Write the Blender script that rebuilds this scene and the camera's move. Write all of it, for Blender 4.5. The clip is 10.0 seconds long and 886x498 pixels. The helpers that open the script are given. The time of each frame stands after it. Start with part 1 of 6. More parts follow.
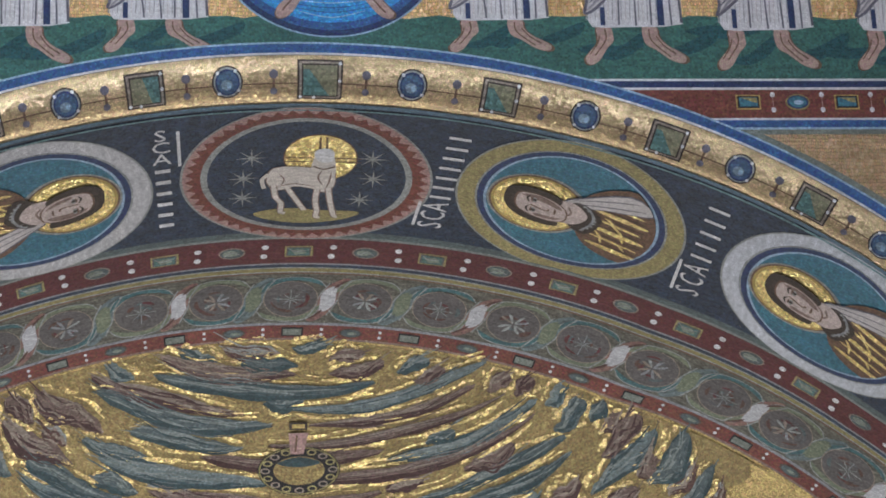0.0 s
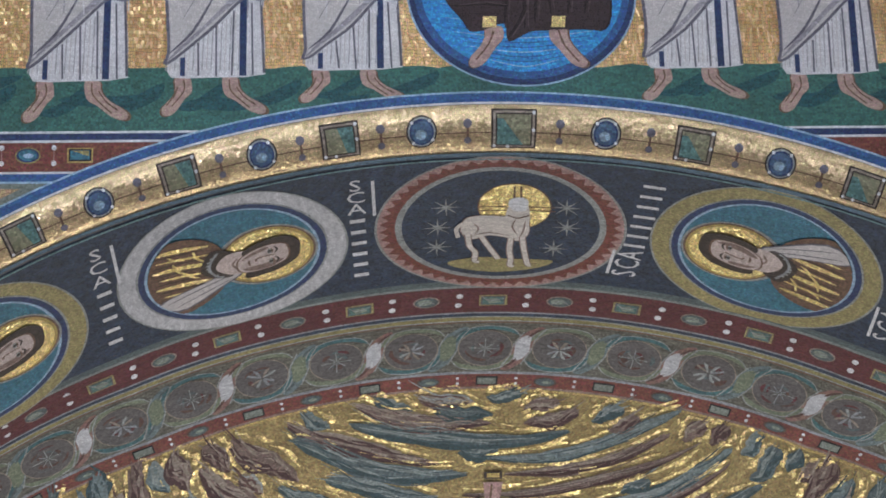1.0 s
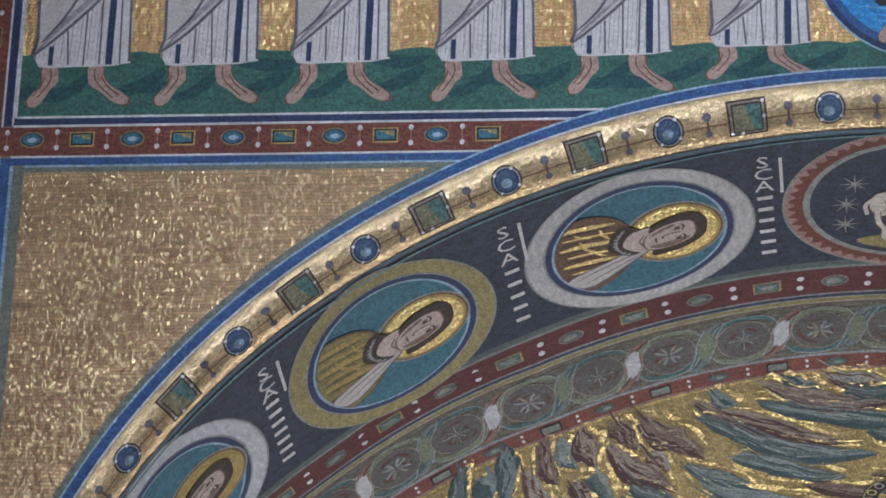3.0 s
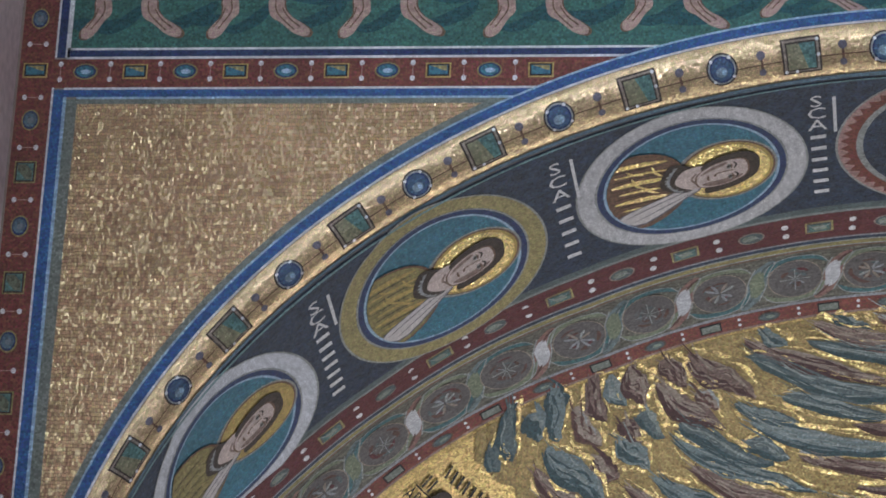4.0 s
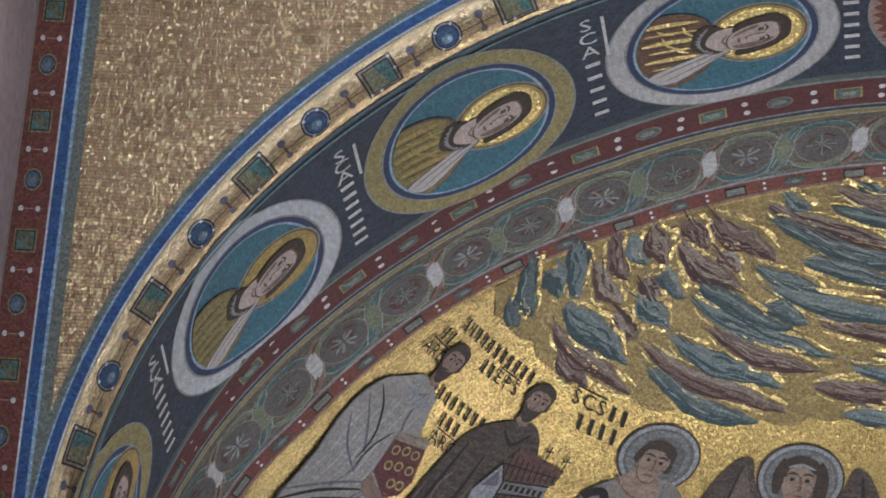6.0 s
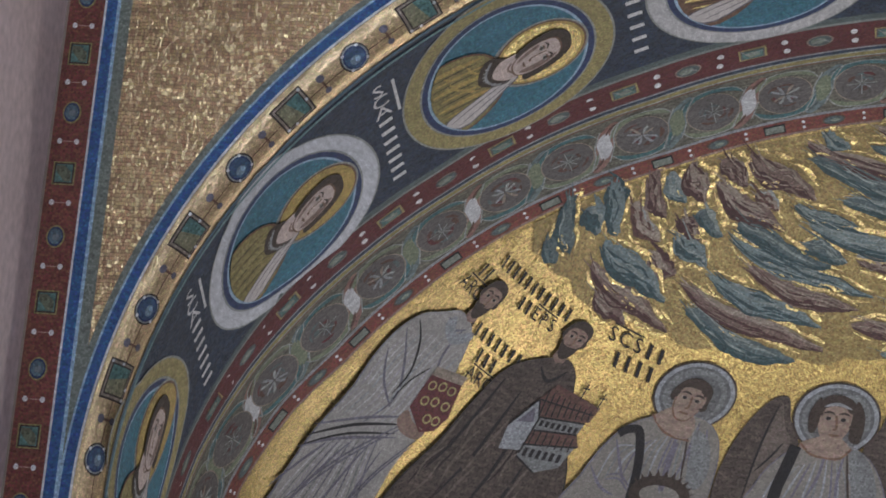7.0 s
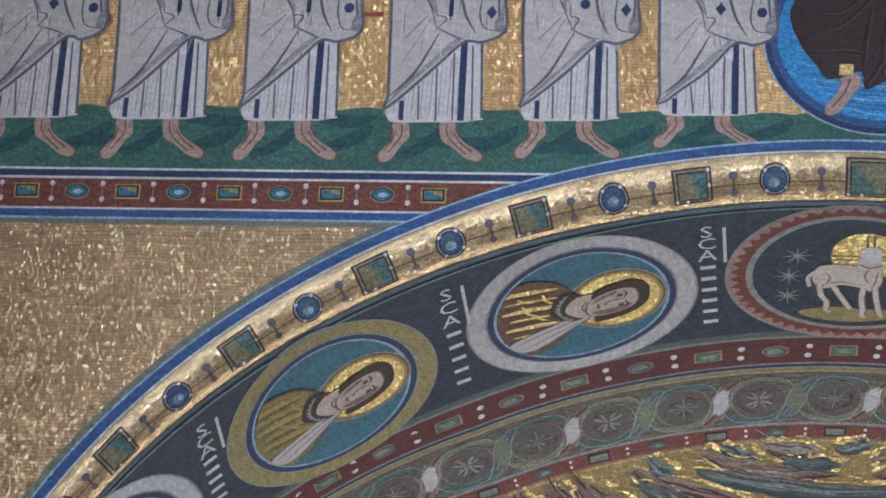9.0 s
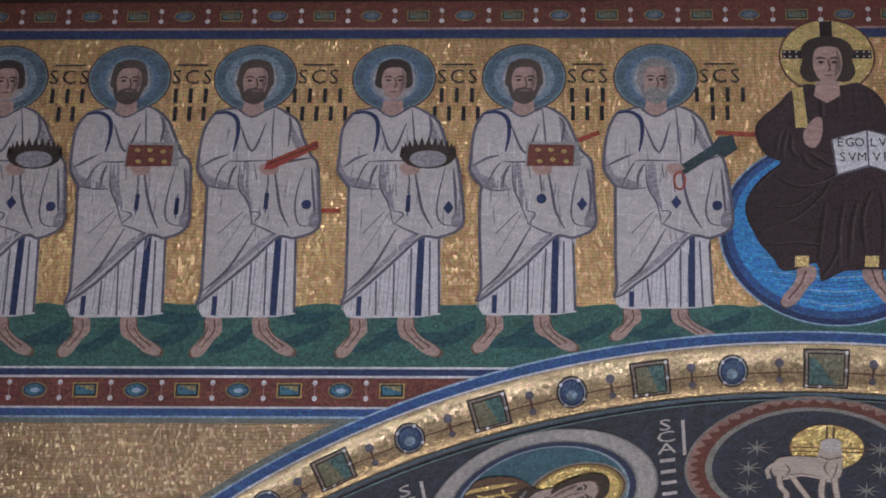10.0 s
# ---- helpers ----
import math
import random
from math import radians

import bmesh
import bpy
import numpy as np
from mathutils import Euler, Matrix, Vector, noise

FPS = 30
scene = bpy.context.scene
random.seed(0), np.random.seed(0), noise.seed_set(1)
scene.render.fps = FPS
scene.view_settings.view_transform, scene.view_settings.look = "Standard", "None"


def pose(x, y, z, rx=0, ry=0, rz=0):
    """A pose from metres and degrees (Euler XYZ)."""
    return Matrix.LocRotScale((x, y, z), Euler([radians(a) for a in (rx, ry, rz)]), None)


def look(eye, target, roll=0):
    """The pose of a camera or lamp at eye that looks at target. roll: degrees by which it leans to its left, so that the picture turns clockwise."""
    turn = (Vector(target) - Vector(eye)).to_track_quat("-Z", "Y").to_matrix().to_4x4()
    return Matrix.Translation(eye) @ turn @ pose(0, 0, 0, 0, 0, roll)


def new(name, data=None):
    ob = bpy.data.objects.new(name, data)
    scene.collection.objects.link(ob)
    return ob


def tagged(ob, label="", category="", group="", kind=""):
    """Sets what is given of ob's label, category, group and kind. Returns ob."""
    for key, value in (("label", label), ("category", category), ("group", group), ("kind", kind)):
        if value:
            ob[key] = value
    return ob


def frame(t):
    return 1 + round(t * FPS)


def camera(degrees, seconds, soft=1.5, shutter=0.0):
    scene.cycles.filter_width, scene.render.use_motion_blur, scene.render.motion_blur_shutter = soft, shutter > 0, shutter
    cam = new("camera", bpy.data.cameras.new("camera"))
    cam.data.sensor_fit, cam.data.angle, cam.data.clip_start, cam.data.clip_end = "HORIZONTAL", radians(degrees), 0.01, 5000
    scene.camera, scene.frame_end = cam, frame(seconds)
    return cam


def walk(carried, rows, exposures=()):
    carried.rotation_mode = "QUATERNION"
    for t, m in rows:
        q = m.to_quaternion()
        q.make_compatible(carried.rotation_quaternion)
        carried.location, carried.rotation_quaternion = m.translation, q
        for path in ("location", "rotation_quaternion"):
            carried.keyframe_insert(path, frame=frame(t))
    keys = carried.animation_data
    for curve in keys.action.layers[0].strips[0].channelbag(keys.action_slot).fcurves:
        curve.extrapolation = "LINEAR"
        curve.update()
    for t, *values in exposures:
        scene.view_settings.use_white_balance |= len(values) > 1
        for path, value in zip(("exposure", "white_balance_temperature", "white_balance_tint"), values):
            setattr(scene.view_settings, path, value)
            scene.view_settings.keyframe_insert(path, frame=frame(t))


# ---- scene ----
cam = camera(17.83, 10.0, soft=1.8)
EYE = (-1.213, -13.182, 1.695)
ROWS = [
    (0.0, 111.872, 3.139, -6.489),
    (0.5, 112.486, 2.449, -4.708),
    (1.0, 113.020, 1.778, -2.787),
    (1.5, 113.411, 0.974, -0.755),
    (2.0, 113.393, 0.131, 1.691),
    (2.5, 113.163, -0.774, 3.874),
    (3.8, 111.480, -1.969, 5.463),
    (4.0, 111.254, -2.302, 5.576),
    (4.5, 110.633, -2.846, 5.862),
    (5.0, 109.894, -3.353, 5.821),
    (5.5, 109.084, -3.822, 5.635),
    (6.0, 108.277, -4.355, 5.375),
    (6.2, 107.898, -4.592, 5.425),
    (7.3, 106.841, -5.148, 6.109),
    (7.5, 106.964, -5.214, 6.157),
    (8.0, 108.622, -4.419, 5.717),
    (8.5, 111.310, -3.047, 3.937),
    (9.0, 113.886, -2.324, 3.165),
    (9.5, 116.146, -1.742, 2.782),
    (10.0, 117.859, -1.447, 2.642),
]
EXPOSE = [(0.0, 0.10, 6400, 10), (2.5, 0.07, 6250, 11), (4.5, -0.02, 6200, 11), (6.0, -0.04, 6250, 11), (7.5, -0.15, 6300, 12), (8.5, 0.05, 6200, 11), (9.0, 0.08, 6250, 12), (9.5, -0.09, 6500, 15), (10.0, -0.26, 6600, 19)]
walk(cam, [(t, pose(*EYE, rx, ry, rz)) for t, rx, ry, rz in ROWS], EXPOSE)

# ---- world and lamps ----
world = bpy.data.worlds.new("sky")
scene.world = world
world.use_nodes = True
sky = world.node_tree.nodes.new("ShaderNodeTexSky")
sky.sky_type, sky.sun_disc = "NISHITA", False
sky.sun_elevation, sky.sun_rotation = radians(40), radians(200)
world.node_tree.links.new(sky.outputs[0], world.node_tree.nodes["Background"].inputs[0])
world.node_tree.nodes["Background"].inputs[1].default_value = 0.1


def area_lamp(name, eye, target, w, h, watts, colour, spread=180):
    data = bpy.data.lights.new(name, "AREA")
    data.shape, data.size, data.size_y, data.energy, data.color = "RECTANGLE", w, h, watts, colour
    data.spread = radians(spread)
    ob = new(name, data)
    ob.matrix_world = look(eye, target)
    return ob


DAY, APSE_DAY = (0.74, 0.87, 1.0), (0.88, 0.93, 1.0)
for wy, left, right in ((-5.0, 12, 30), (-10.0, 330, 90), (-15.0, 230, 80), (-20.0, 220, 80)):
    for side, watts in ((-1, left), (1, right)):
        area_lamp("window_daylight", (side * 5.2, wy, 8.4), (0, wy + 3.0, 5.0), 1.5, 2.2, watts, DAY)
# Unseen fill lamps, added low on the left to brighten the right soffit.
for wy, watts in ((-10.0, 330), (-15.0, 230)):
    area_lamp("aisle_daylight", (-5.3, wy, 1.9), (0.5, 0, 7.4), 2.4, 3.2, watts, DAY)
# Unseen narrow beam, added to make a pool of light near the crown.
area_lamp("west_window_daylight", (0, -26.2, 6.5), (-1.3, 0, 8.0), 5.0, 5.0, 56, DAY, 23)
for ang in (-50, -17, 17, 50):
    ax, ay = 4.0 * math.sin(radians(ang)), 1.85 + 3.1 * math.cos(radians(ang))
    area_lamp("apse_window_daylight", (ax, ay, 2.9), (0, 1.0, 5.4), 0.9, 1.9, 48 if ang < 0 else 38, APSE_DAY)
area_lamp("altar_lamp", (1.8, 3.0, 1.5), (-2.2, 4.2, 6.2), 0.5, 0.5, 95, (1.0, 0.93, 0.82))

# ---- materials ----
MATS = {}


def nodes_of(name):
    m = bpy.data.materials.new(name)
    m.use_nodes = True
    MATS[name] = m
    return m, m.node_tree.nodes, m.node_tree.links, m.node_tree.nodes["Principled BSDF"]


def mosaic(name, rgb, size=0.013, tilt=0.10, rough=0.6, metal=0.0, vary=0.38, grout=0.38, flat=(1.0, 1.0), spec=0.2, streak=0.22, drift=0.0, loose=0.8, grain=(9.0, 38.0)):
    """Small glass tesserae set unevenly in mortar: each has its own tone and its own tilt."""
    m, n, l, bsdf = nodes_of(name)
    uv = n.new("ShaderNodeTexCoord")
    wob = n.new("ShaderNodeTexNoise")
    wob.inputs["Scale"].default_value = 3.0
    l.new(uv.outputs["UV"], wob.inputs["Vector"])
    amp = n.new("ShaderNodeVectorMath"); amp.operation = "SCALE"
    amp.inputs["Scale"].default_value = 0.05
    l.new(wob.outputs["Color"], amp.inputs[0])
    add = n.new("ShaderNodeVectorMath"); add.operation = "ADD"
    l.new(uv.outputs["UV"], add.inputs[0]); l.new(amp.outputs[0], add.inputs[1])
    mp = n.new("ShaderNodeMapping")
    mp.inputs["Scale"].default_value = (flat[0], flat[1], 1)
    l.new(add.outputs[0], mp.inputs["Vector"])
    cell, edge = n.new("ShaderNodeTexVoronoi"), n.new("ShaderNodeTexVoronoi")
    edge.feature = "DISTANCE_TO_EDGE"
    for v in (cell, edge):
        v.voronoi_dimensions = "2D"
        v.inputs["Scale"].default_value = 1.0 / size
        v.inputs["Randomness"].default_value = loose
        l.new(mp.outputs[0], v.inputs["Vector"])
    sep = n.new("ShaderNodeSeparateColor")
    l.new(cell.outputs["Color"], sep.inputs[0])
    # tone of each tessera
    tone = n.new("ShaderNodeMapRange")
    tone.inputs["To Min"].default_value, tone.inputs["To Max"].default_value = 1 - vary, 1 + vary * 0.8
    l.new(sep.outputs[2], tone.inputs["Value"])
    big = n.new("ShaderNodeTexNoise")
    big.inputs["Scale"].default_value, big.inputs["Detail"].default_value = 2.2, 4.0
    l.new(uv.outputs["UV"], big.inputs["Vector"])
    stain = n.new("ShaderNodeMapRange")
    stain.inputs["From Min"].default_value, stain.inputs["From Max"].default_value = 0.3, 0.7
    stain.inputs["To Min"].default_value, stain.inputs["To Max"].default_value = 0.82, 1.12
    l.new(big.outputs[0], stain.inputs["Value"])
    # rows of like-toned tesserae
    rowmap = n.new("ShaderNodeMapping")
    rowmap.inputs["Scale"].default_value = (*grain, 1.0)
    rowmap.inputs["Rotation"].default_value = (0, 0, drift)
    l.new(add.outputs[0], rowmap.inputs["Vector"])
    rows = n.new("ShaderNodeTexNoise")
    rows.inputs["Scale"].default_value, rows.inputs["Detail"].default_value = 1.0, 2.0
    l.new(rowmap.outputs[0], rows.inputs["Vector"])
    rowtone = n.new("ShaderNodeMapRange")
    rowtone.inputs["From Min"].default_value, rowtone.inputs["From Max"].default_value = 0.3, 0.7
    rowtone.inputs["To Min"].default_value, rowtone.inputs["To Max"].default_value = 1 - streak, 1 + streak
    l.new(rows.outputs[0], rowtone.inputs["Value"])
    both = n.new("ShaderNodeMath"); both.operation = "MULTIPLY"
    l.new(stain.outputs[0], both.inputs[0]); l.new(rowtone.outputs[0], both.inputs[1])
    mul = n.new("ShaderNodeMath"); mul.operation = "MULTIPLY"
    l.new(tone.outputs[0], mul.inputs[0]); l.new(both.outputs[0], mul.inputs[1])
    hue = n.new("ShaderNodeHueSaturation")
    hue.inputs["Color"].default_value = (*rgb, 1)
    l.new(mul.outputs[0], hue.inputs["Value"])
    hs = n.new("ShaderNodeMapRange")
    hs.inputs["To Min"].default_value, hs.inputs["To Max"].default_value = 0.475, 0.525
    l.new(sep.outputs[0], hs.inputs["Value"]); l.new(hs.outputs[0], hue.inputs["Hue"])
    joint = n.new("ShaderNodeMapRange")
    joint.inputs["From Min"].default_value, joint.inputs["From Max"].default_value = 0.04, 0.14
    l.new(edge.outputs["Distance"], joint.inputs["Value"])
    mix = n.new("ShaderNodeMix"); mix.data_type = "RGBA"
    mix.inputs[6].default_value = (rgb[0] * (1 - grout) + 0.03, rgb[1] * (1 - grout) + 0.025, rgb[2] * (1 - grout) + 0.02, 1)
    l.new(joint.outputs[0], mix.inputs[0]); l.new(hue.outputs[0], mix.inputs[7])
    l.new(mix.outputs[2], bsdf.inputs["Base Color"])
    # tilt of each tessera
    sub = n.new("ShaderNodeVectorMath"); sub.operation = "SUBTRACT"
    sub.inputs[1].default_value = (0.5, 0.5, 0.5)
    l.new(cell.outputs["Color"], sub.inputs[0])
    sc = n.new("ShaderNodeVectorMath"); sc.operation = "SCALE"
    sc.inputs["Scale"].default_value = 2 * tilt
    l.new(sub.outputs[0], sc.inputs[0])
    geo = n.new("ShaderNodeNewGeometry")
    nadd = n.new("ShaderNodeVectorMath"); nadd.operation = "ADD"
    l.new(geo.outputs["Normal"], nadd.inputs[0]); l.new(sc.outputs[0], nadd.inputs[1])
    nn = n.new("ShaderNodeVectorMath"); nn.operation = "NORMALIZE"
    l.new(nadd.outputs[0], nn.inputs[0]); l.new(nn.outputs[0], bsdf.inputs["Normal"])
    met = n.new("ShaderNodeMath"); met.operation = "MULTIPLY"
    met.inputs[1].default_value = metal
    l.new(joint.outputs[0], met.inputs[0]); l.new(met.outputs[0], bsdf.inputs["Metallic"])
    bsdf.inputs["Roughness"].default_value = rough
    bsdf.inputs["Specular IOR Level"].default_value = spec
    return m


def plain(name, rgb, rough=0.8, grain=18.0, bump=0.2, vary=0.25, stretch=(1, 1, 1)):
    m, n, l, bsdf = nodes_of(name)
    tc = n.new("ShaderNodeTexCoord")
    mp = n.new("ShaderNodeMapping"); mp.inputs["Scale"].default_value = stretch
    l.new(tc.outputs["Object"], mp.inputs[0])
    fine, wide = n.new("ShaderNodeTexNoise"), n.new("ShaderNodeTexNoise")
    fine.inputs["Scale"].default_value, wide.inputs["Scale"].default_value = grain, 1.1
    fine.inputs["Detail"].default_value = wide.inputs["Detail"].default_value = 6
    l.new(mp.outputs[0], fine.inputs["Vector"]); l.new(mp.outputs[0], wide.inputs["Vector"])
    ad = n.new("ShaderNodeMath"); ad.operation = "ADD"
    l.new(fine.outputs[0], ad.inputs[0]); l.new(wide.outputs[0], ad.inputs[1])
    mr = n.new("ShaderNodeMapRange")
    mr.inputs["From Min"].default_value, mr.inputs["From Max"].default_value = 0.6, 1.4
    mr.inputs["To Min"].default_value, mr.inputs["To Max"].default_value = 1 - vary, 1 + vary
    l.new(ad.outputs[0], mr.inputs["Value"])
    hue = n.new("ShaderNodeHueSaturation"); hue.inputs["Color"].default_value = (*rgb, 1)
    l.new(mr.outputs[0], hue.inputs["Value"]); l.new(hue.outputs[0], bsdf.inputs["Base Color"])
    b = n.new("ShaderNodeBump"); b.inputs["Strength"].default_value, b.inputs["Distance"].default_value = bump, 0.01
    l.new(ad.outputs[0], b.inputs["Height"]); l.new(b.outputs[0], bsdf.inputs["Normal"])
    bsdf.inputs["Roughness"].default_value = rough
    return m


GOLD = dict(metal=0.85, rough=0.36, vary=0.5, grout=0.75)
mosaic("gold", (0.90, 0.58, 0.28), size=0.0120, tilt=0.28, flat=(1.15, 0.58), loose=0.45, grain=(48.0, 5.0), streak=0.30, **GOLD)
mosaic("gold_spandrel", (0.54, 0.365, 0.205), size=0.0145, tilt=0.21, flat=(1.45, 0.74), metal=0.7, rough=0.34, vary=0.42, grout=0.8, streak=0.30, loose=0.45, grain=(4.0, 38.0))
mosaic("gold_roll", (0.55, 0.40, 0.225), size=0.011, tilt=0.16, metal=0.75, rough=0.35, vary=0.36, grout=0.55, streak=0.34)
mosaic("gold_bright", (0.95, 0.72, 0.30), size=0.013, tilt=0.26, **GOLD)
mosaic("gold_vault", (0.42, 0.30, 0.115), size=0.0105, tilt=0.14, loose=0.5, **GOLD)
mosaic("ochre", (0.42, 0.30, 0.10))
mosaic("olive", (0.24, 0.20, 0.08))
mosaic("olive_ring", (0.30, 0.25, 0.11))
mosaic("white", (0.62, 0.61, 0.62), vary=0.25)
mosaic("robe", (0.52, 0.475, 0.46), drift=0.8, vary=0.18, streak=0.12)
mosaic("robe_light", (0.61, 0.58, 0.59), drift=0.8, vary=0.18, streak=0.12)
mosaic("robe_grey", (0.36, 0.34, 0.345), drift=1.5, vary=0.3)
mosaic("fold", (0.125, 0.115, 0.145), vary=0.3)
mosaic("ring_grey", (0.46, 0.45, 0.46), vary=0.25)
mosaic("ring_white", (0.50, 0.51, 0.55), vary=0.2)
mosaic("blue", (0.036, 0.098, 0.25))
mosaic("navy", (0.022, 0.04, 0.11))
mosaic("soffit_ground", (0.020, 0.034, 0.064), spec=0.24, vary=0.6, streak=0.5, grain=(14.0, 14.0))
mosaic("teal", (0.045, 0.155, 0.215))
mosaic("teal_light", (0.15, 0.25, 0.265))
mosaic("sky", (0.04, 0.25, 0.55))
mosaic("pale_blue", (0.30, 0.42, 0.55))
mosaic("green", (0.044, 0.128, 0.108), drift=1.2)
mosaic("green_mid", (0.018, 0.078, 0.090), drift=1.2)
mosaic("cloud_ground", (0.235, 0.17, 0.070), size=0.011, tilt=0.20, metal=0.5, rough=0.42, vary=0.4, grout=0.5)
mosaic("red", (0.165, 0.05, 0.038))
mosaic("red_dark", (0.10, 0.025, 0.029))
mosaic("scarlet", (0.33, 0.06, 0.035))
mosaic("rose", (0.36, 0.22, 0.20))
mosaic("skin", (0.42, 0.275, 0.235), vary=0.25)
mosaic("disc", (0.105, 0.095, 0.092))
# Vault copy of the white robe, darkened to offset the strong apse lamps.
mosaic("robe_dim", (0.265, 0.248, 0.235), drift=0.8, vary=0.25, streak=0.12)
mosaic("robe_shade", (0.30, 0.275, 0.30), drift=1.5)
mosaic("top_red", (0.135, 0.040, 0.027))
mosaic("cloud_mist", (0.135, 0.17, 0.175))
mosaic("slate", (0.10, 0.16, 0.24))
mosaic("halo_grey", (0.24, 0.245, 0.26))
mosaic("skin_grey", (0.52, 0.42, 0.385), vary=0.25)
mosaic("hair", (0.042, 0.029, 0.024))
mosaic("hair_grey", (0.24, 0.23, 0.22))
mosaic("hair_brown", (0.085, 0.062, 0.052))
mosaic("purple", (0.042, 0.026, 0.030))
mosaic("purple_dark", (0.018, 0.011, 0.013))
mosaic("black", (0.012, 0.011, 0.014))
mosaic("brown", (0.15, 0.085, 0.055))
mosaic("grey_green", (0.17, 0.185, 0.16))
mosaic("cloud_blue", (0.034, 0.062, 0.070))
mosaic("gold_fleck", (0.80, 0.60, 0.26), size=0.012, tilt=0.34, metal=0.85, rough=0.34, vary=0.65, grout=0.75)
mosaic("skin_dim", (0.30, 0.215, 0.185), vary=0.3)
mosaic("gem_green", (0.085, 0.165, 0.155), vary=0.45)
mosaic("halo_dark", (0.105, 0.106, 0.108))
mosaic("halo_mid", (0.155, 0.156, 0.158))
mosaic("halo_slate", (0.085, 0.135, 0.175))
mosaic("cloud_slate", (0.085, 0.112, 0.115))
mosaic("cloud_taupe", (0.25, 0.20, 0.165))
mosaic("ribbon_ground", (0.115, 0.108, 0.086), vary=0.5, streak=0.5)
mosaic("gem_blue", (0.055, 0.095, 0.165))
mosaic("cloud_pale", (0.27, 0.28, 0.27))
mosaic("cloud_brown", (0.095, 0.048, 0.040))
mosaic("cloud_umber", (0.155, 0.105, 0.088))
mosaic("cloud_wine", (0.060, 0.026, 0.026))
mosaic("cloud_ash", (0.20, 0.225, 0.215))
mosaic("cloak", (0.062, 0.046, 0.040), vary=0.5, streak=0.5, drift=0.9)
mosaic("cloak_light", (0.110, 0.086, 0.074), vary=0.4)
# Further copies of white robe and skin, dimmed in colour for the overlit vault.
mosaic("robe_vault_dim", (0.180, 0.162, 0.146), drift=0.8, vary=0.25, streak=0.12)
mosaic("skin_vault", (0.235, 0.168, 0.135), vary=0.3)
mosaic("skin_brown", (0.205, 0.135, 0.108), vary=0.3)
mosaic("cloud_rose", (0.215, 0.145, 0.125))
mosaic("lambswool", (0.58, 0.52, 0.47), vary=0.2)
plain("plaster", (0.56, 0.46, 0.46), vary=0.3, bump=0.35)
plain("mortar", (0.22, 0.18, 0.15), vary=0.3)
plain("ceiling_wood", (0.36, 0.27, 0.20), grain=30, stretch=(1, 0.1, 1))
plain("dark_wood", (0.05, 0.03, 0.022), grain=30, stretch=(1, 0.1, 1))
plain("marble", (0.35, 0.33, 0.31), rough=0.35, bump=0.05)

# ---- surfaces: the arch is half an ellipse, the vault behind it a quarter of an ellipsoid ----
from mathutils.geometry import tessellate_polygon

ARCH_A, ARCH_B, SPRING, CX, CXB = 4.335, 3.581, 4.336, -0.114, 0.0
ROLL, SOFFIT, APSE = 0.20, 1.85, 3.6
TH = np.linspace(math.pi / 2, 0, 4001)
ARC = np.concatenate([[0], np.cumsum(np.hypot(np.diff(ARCH_A * np.cos(TH)), np.diff(ARCH_B * np.sin(TH))))])
QUARTER = float(ARC[-1])


def edge_radius(s):
    """The rounded edge grows slimmer from the crown to the springing."""
    return ROLL - 0.068 * min(1.0, max(0.0, (abs(s) - 1.2) / 4.6))


# low down the soffit widens towards the vault, and the vault goes on widening a little behind it
FLARE_S = (2.2, 2.8, 3.5, 4.1, 4.6, 5.0, 5.5, 6.2)
FLARE = (0.0, 0.02, 0.045, 0.11, 0.18, 0.20, 0.23, 0.25)
SWELL = (0.0, 0.03, 0.06, 0.05, 0.04, 0.11, 0.16, 0.18)


def arch_at(s, off=0.0, depth=0.0, behind=0.0):
    """The arch's soffit curve, or a line out from it on the wall. The vault's axis lies a little beside the arch's."""
    if off < 0.1:
        off += float(np.interp(abs(s), FLARE_S, FLARE)) * depth / SOFFIT + ROLL - edge_radius(s)
        off += float(np.interp(abs(s), FLARE_S, SWELL)) * min(behind, 1.4)
    x, z, nx, nz = raw_arch(s, off)
    return x + (CXB - CX) * depth / SOFFIT, z, nx, nz


def raw_arch(s, off=0.0):
    """Point and outward normal of the arch's curve at arc length s from its crown (right is positive)."""
    a, sign = abs(s), (1 if s >= 0 else -1)
    if a > QUARTER:
        return CX + sign * (ARCH_A + off), SPRING - (a - QUARTER), sign, 0.0
    th = float(np.interp(a, ARC, TH))
    x, z = ARCH_A * math.cos(th), ARCH_B * math.sin(th)
    nx, nz = x / ARCH_A ** 2, z / ARCH_B ** 2
    k = math.hypot(nx, nz)
    nx, nz = nx / k, nz / k
    return CX + sign * (x + off * nx), SPRING + z + off * nz, sign * nx, nz


def on_wall(u, v, lift=0.0):
    return (u, -lift, v)


def on_roll(s, a, lift=0.0):
    b, r = a / ROLL, edge_radius(s)
    x, z, _, _ = raw_arch(s, ROLL - (r + lift) * math.sin(b))
    return (x, r - (r + lift) * math.cos(b), z)


def on_soffit(s, d, lift=0.0):
    x, z, _, _ = arch_at(s, -lift, d)
    r = edge_radius(s)
    return (x, d if d >= 0.262 else r + (d - ROLL) * (0.262 - r) / (0.262 - ROLL), z)


def inward(x, y, z, lift):
    n = Vector(((x - CXB) / ARCH_A ** 2, (y - SOFFIT) / APSE ** 2, max(z - SPRING, 0) / ARCH_B ** 2)).normalized()
    return (x - n.x * lift, y - n.y * lift, z - n.z * lift)


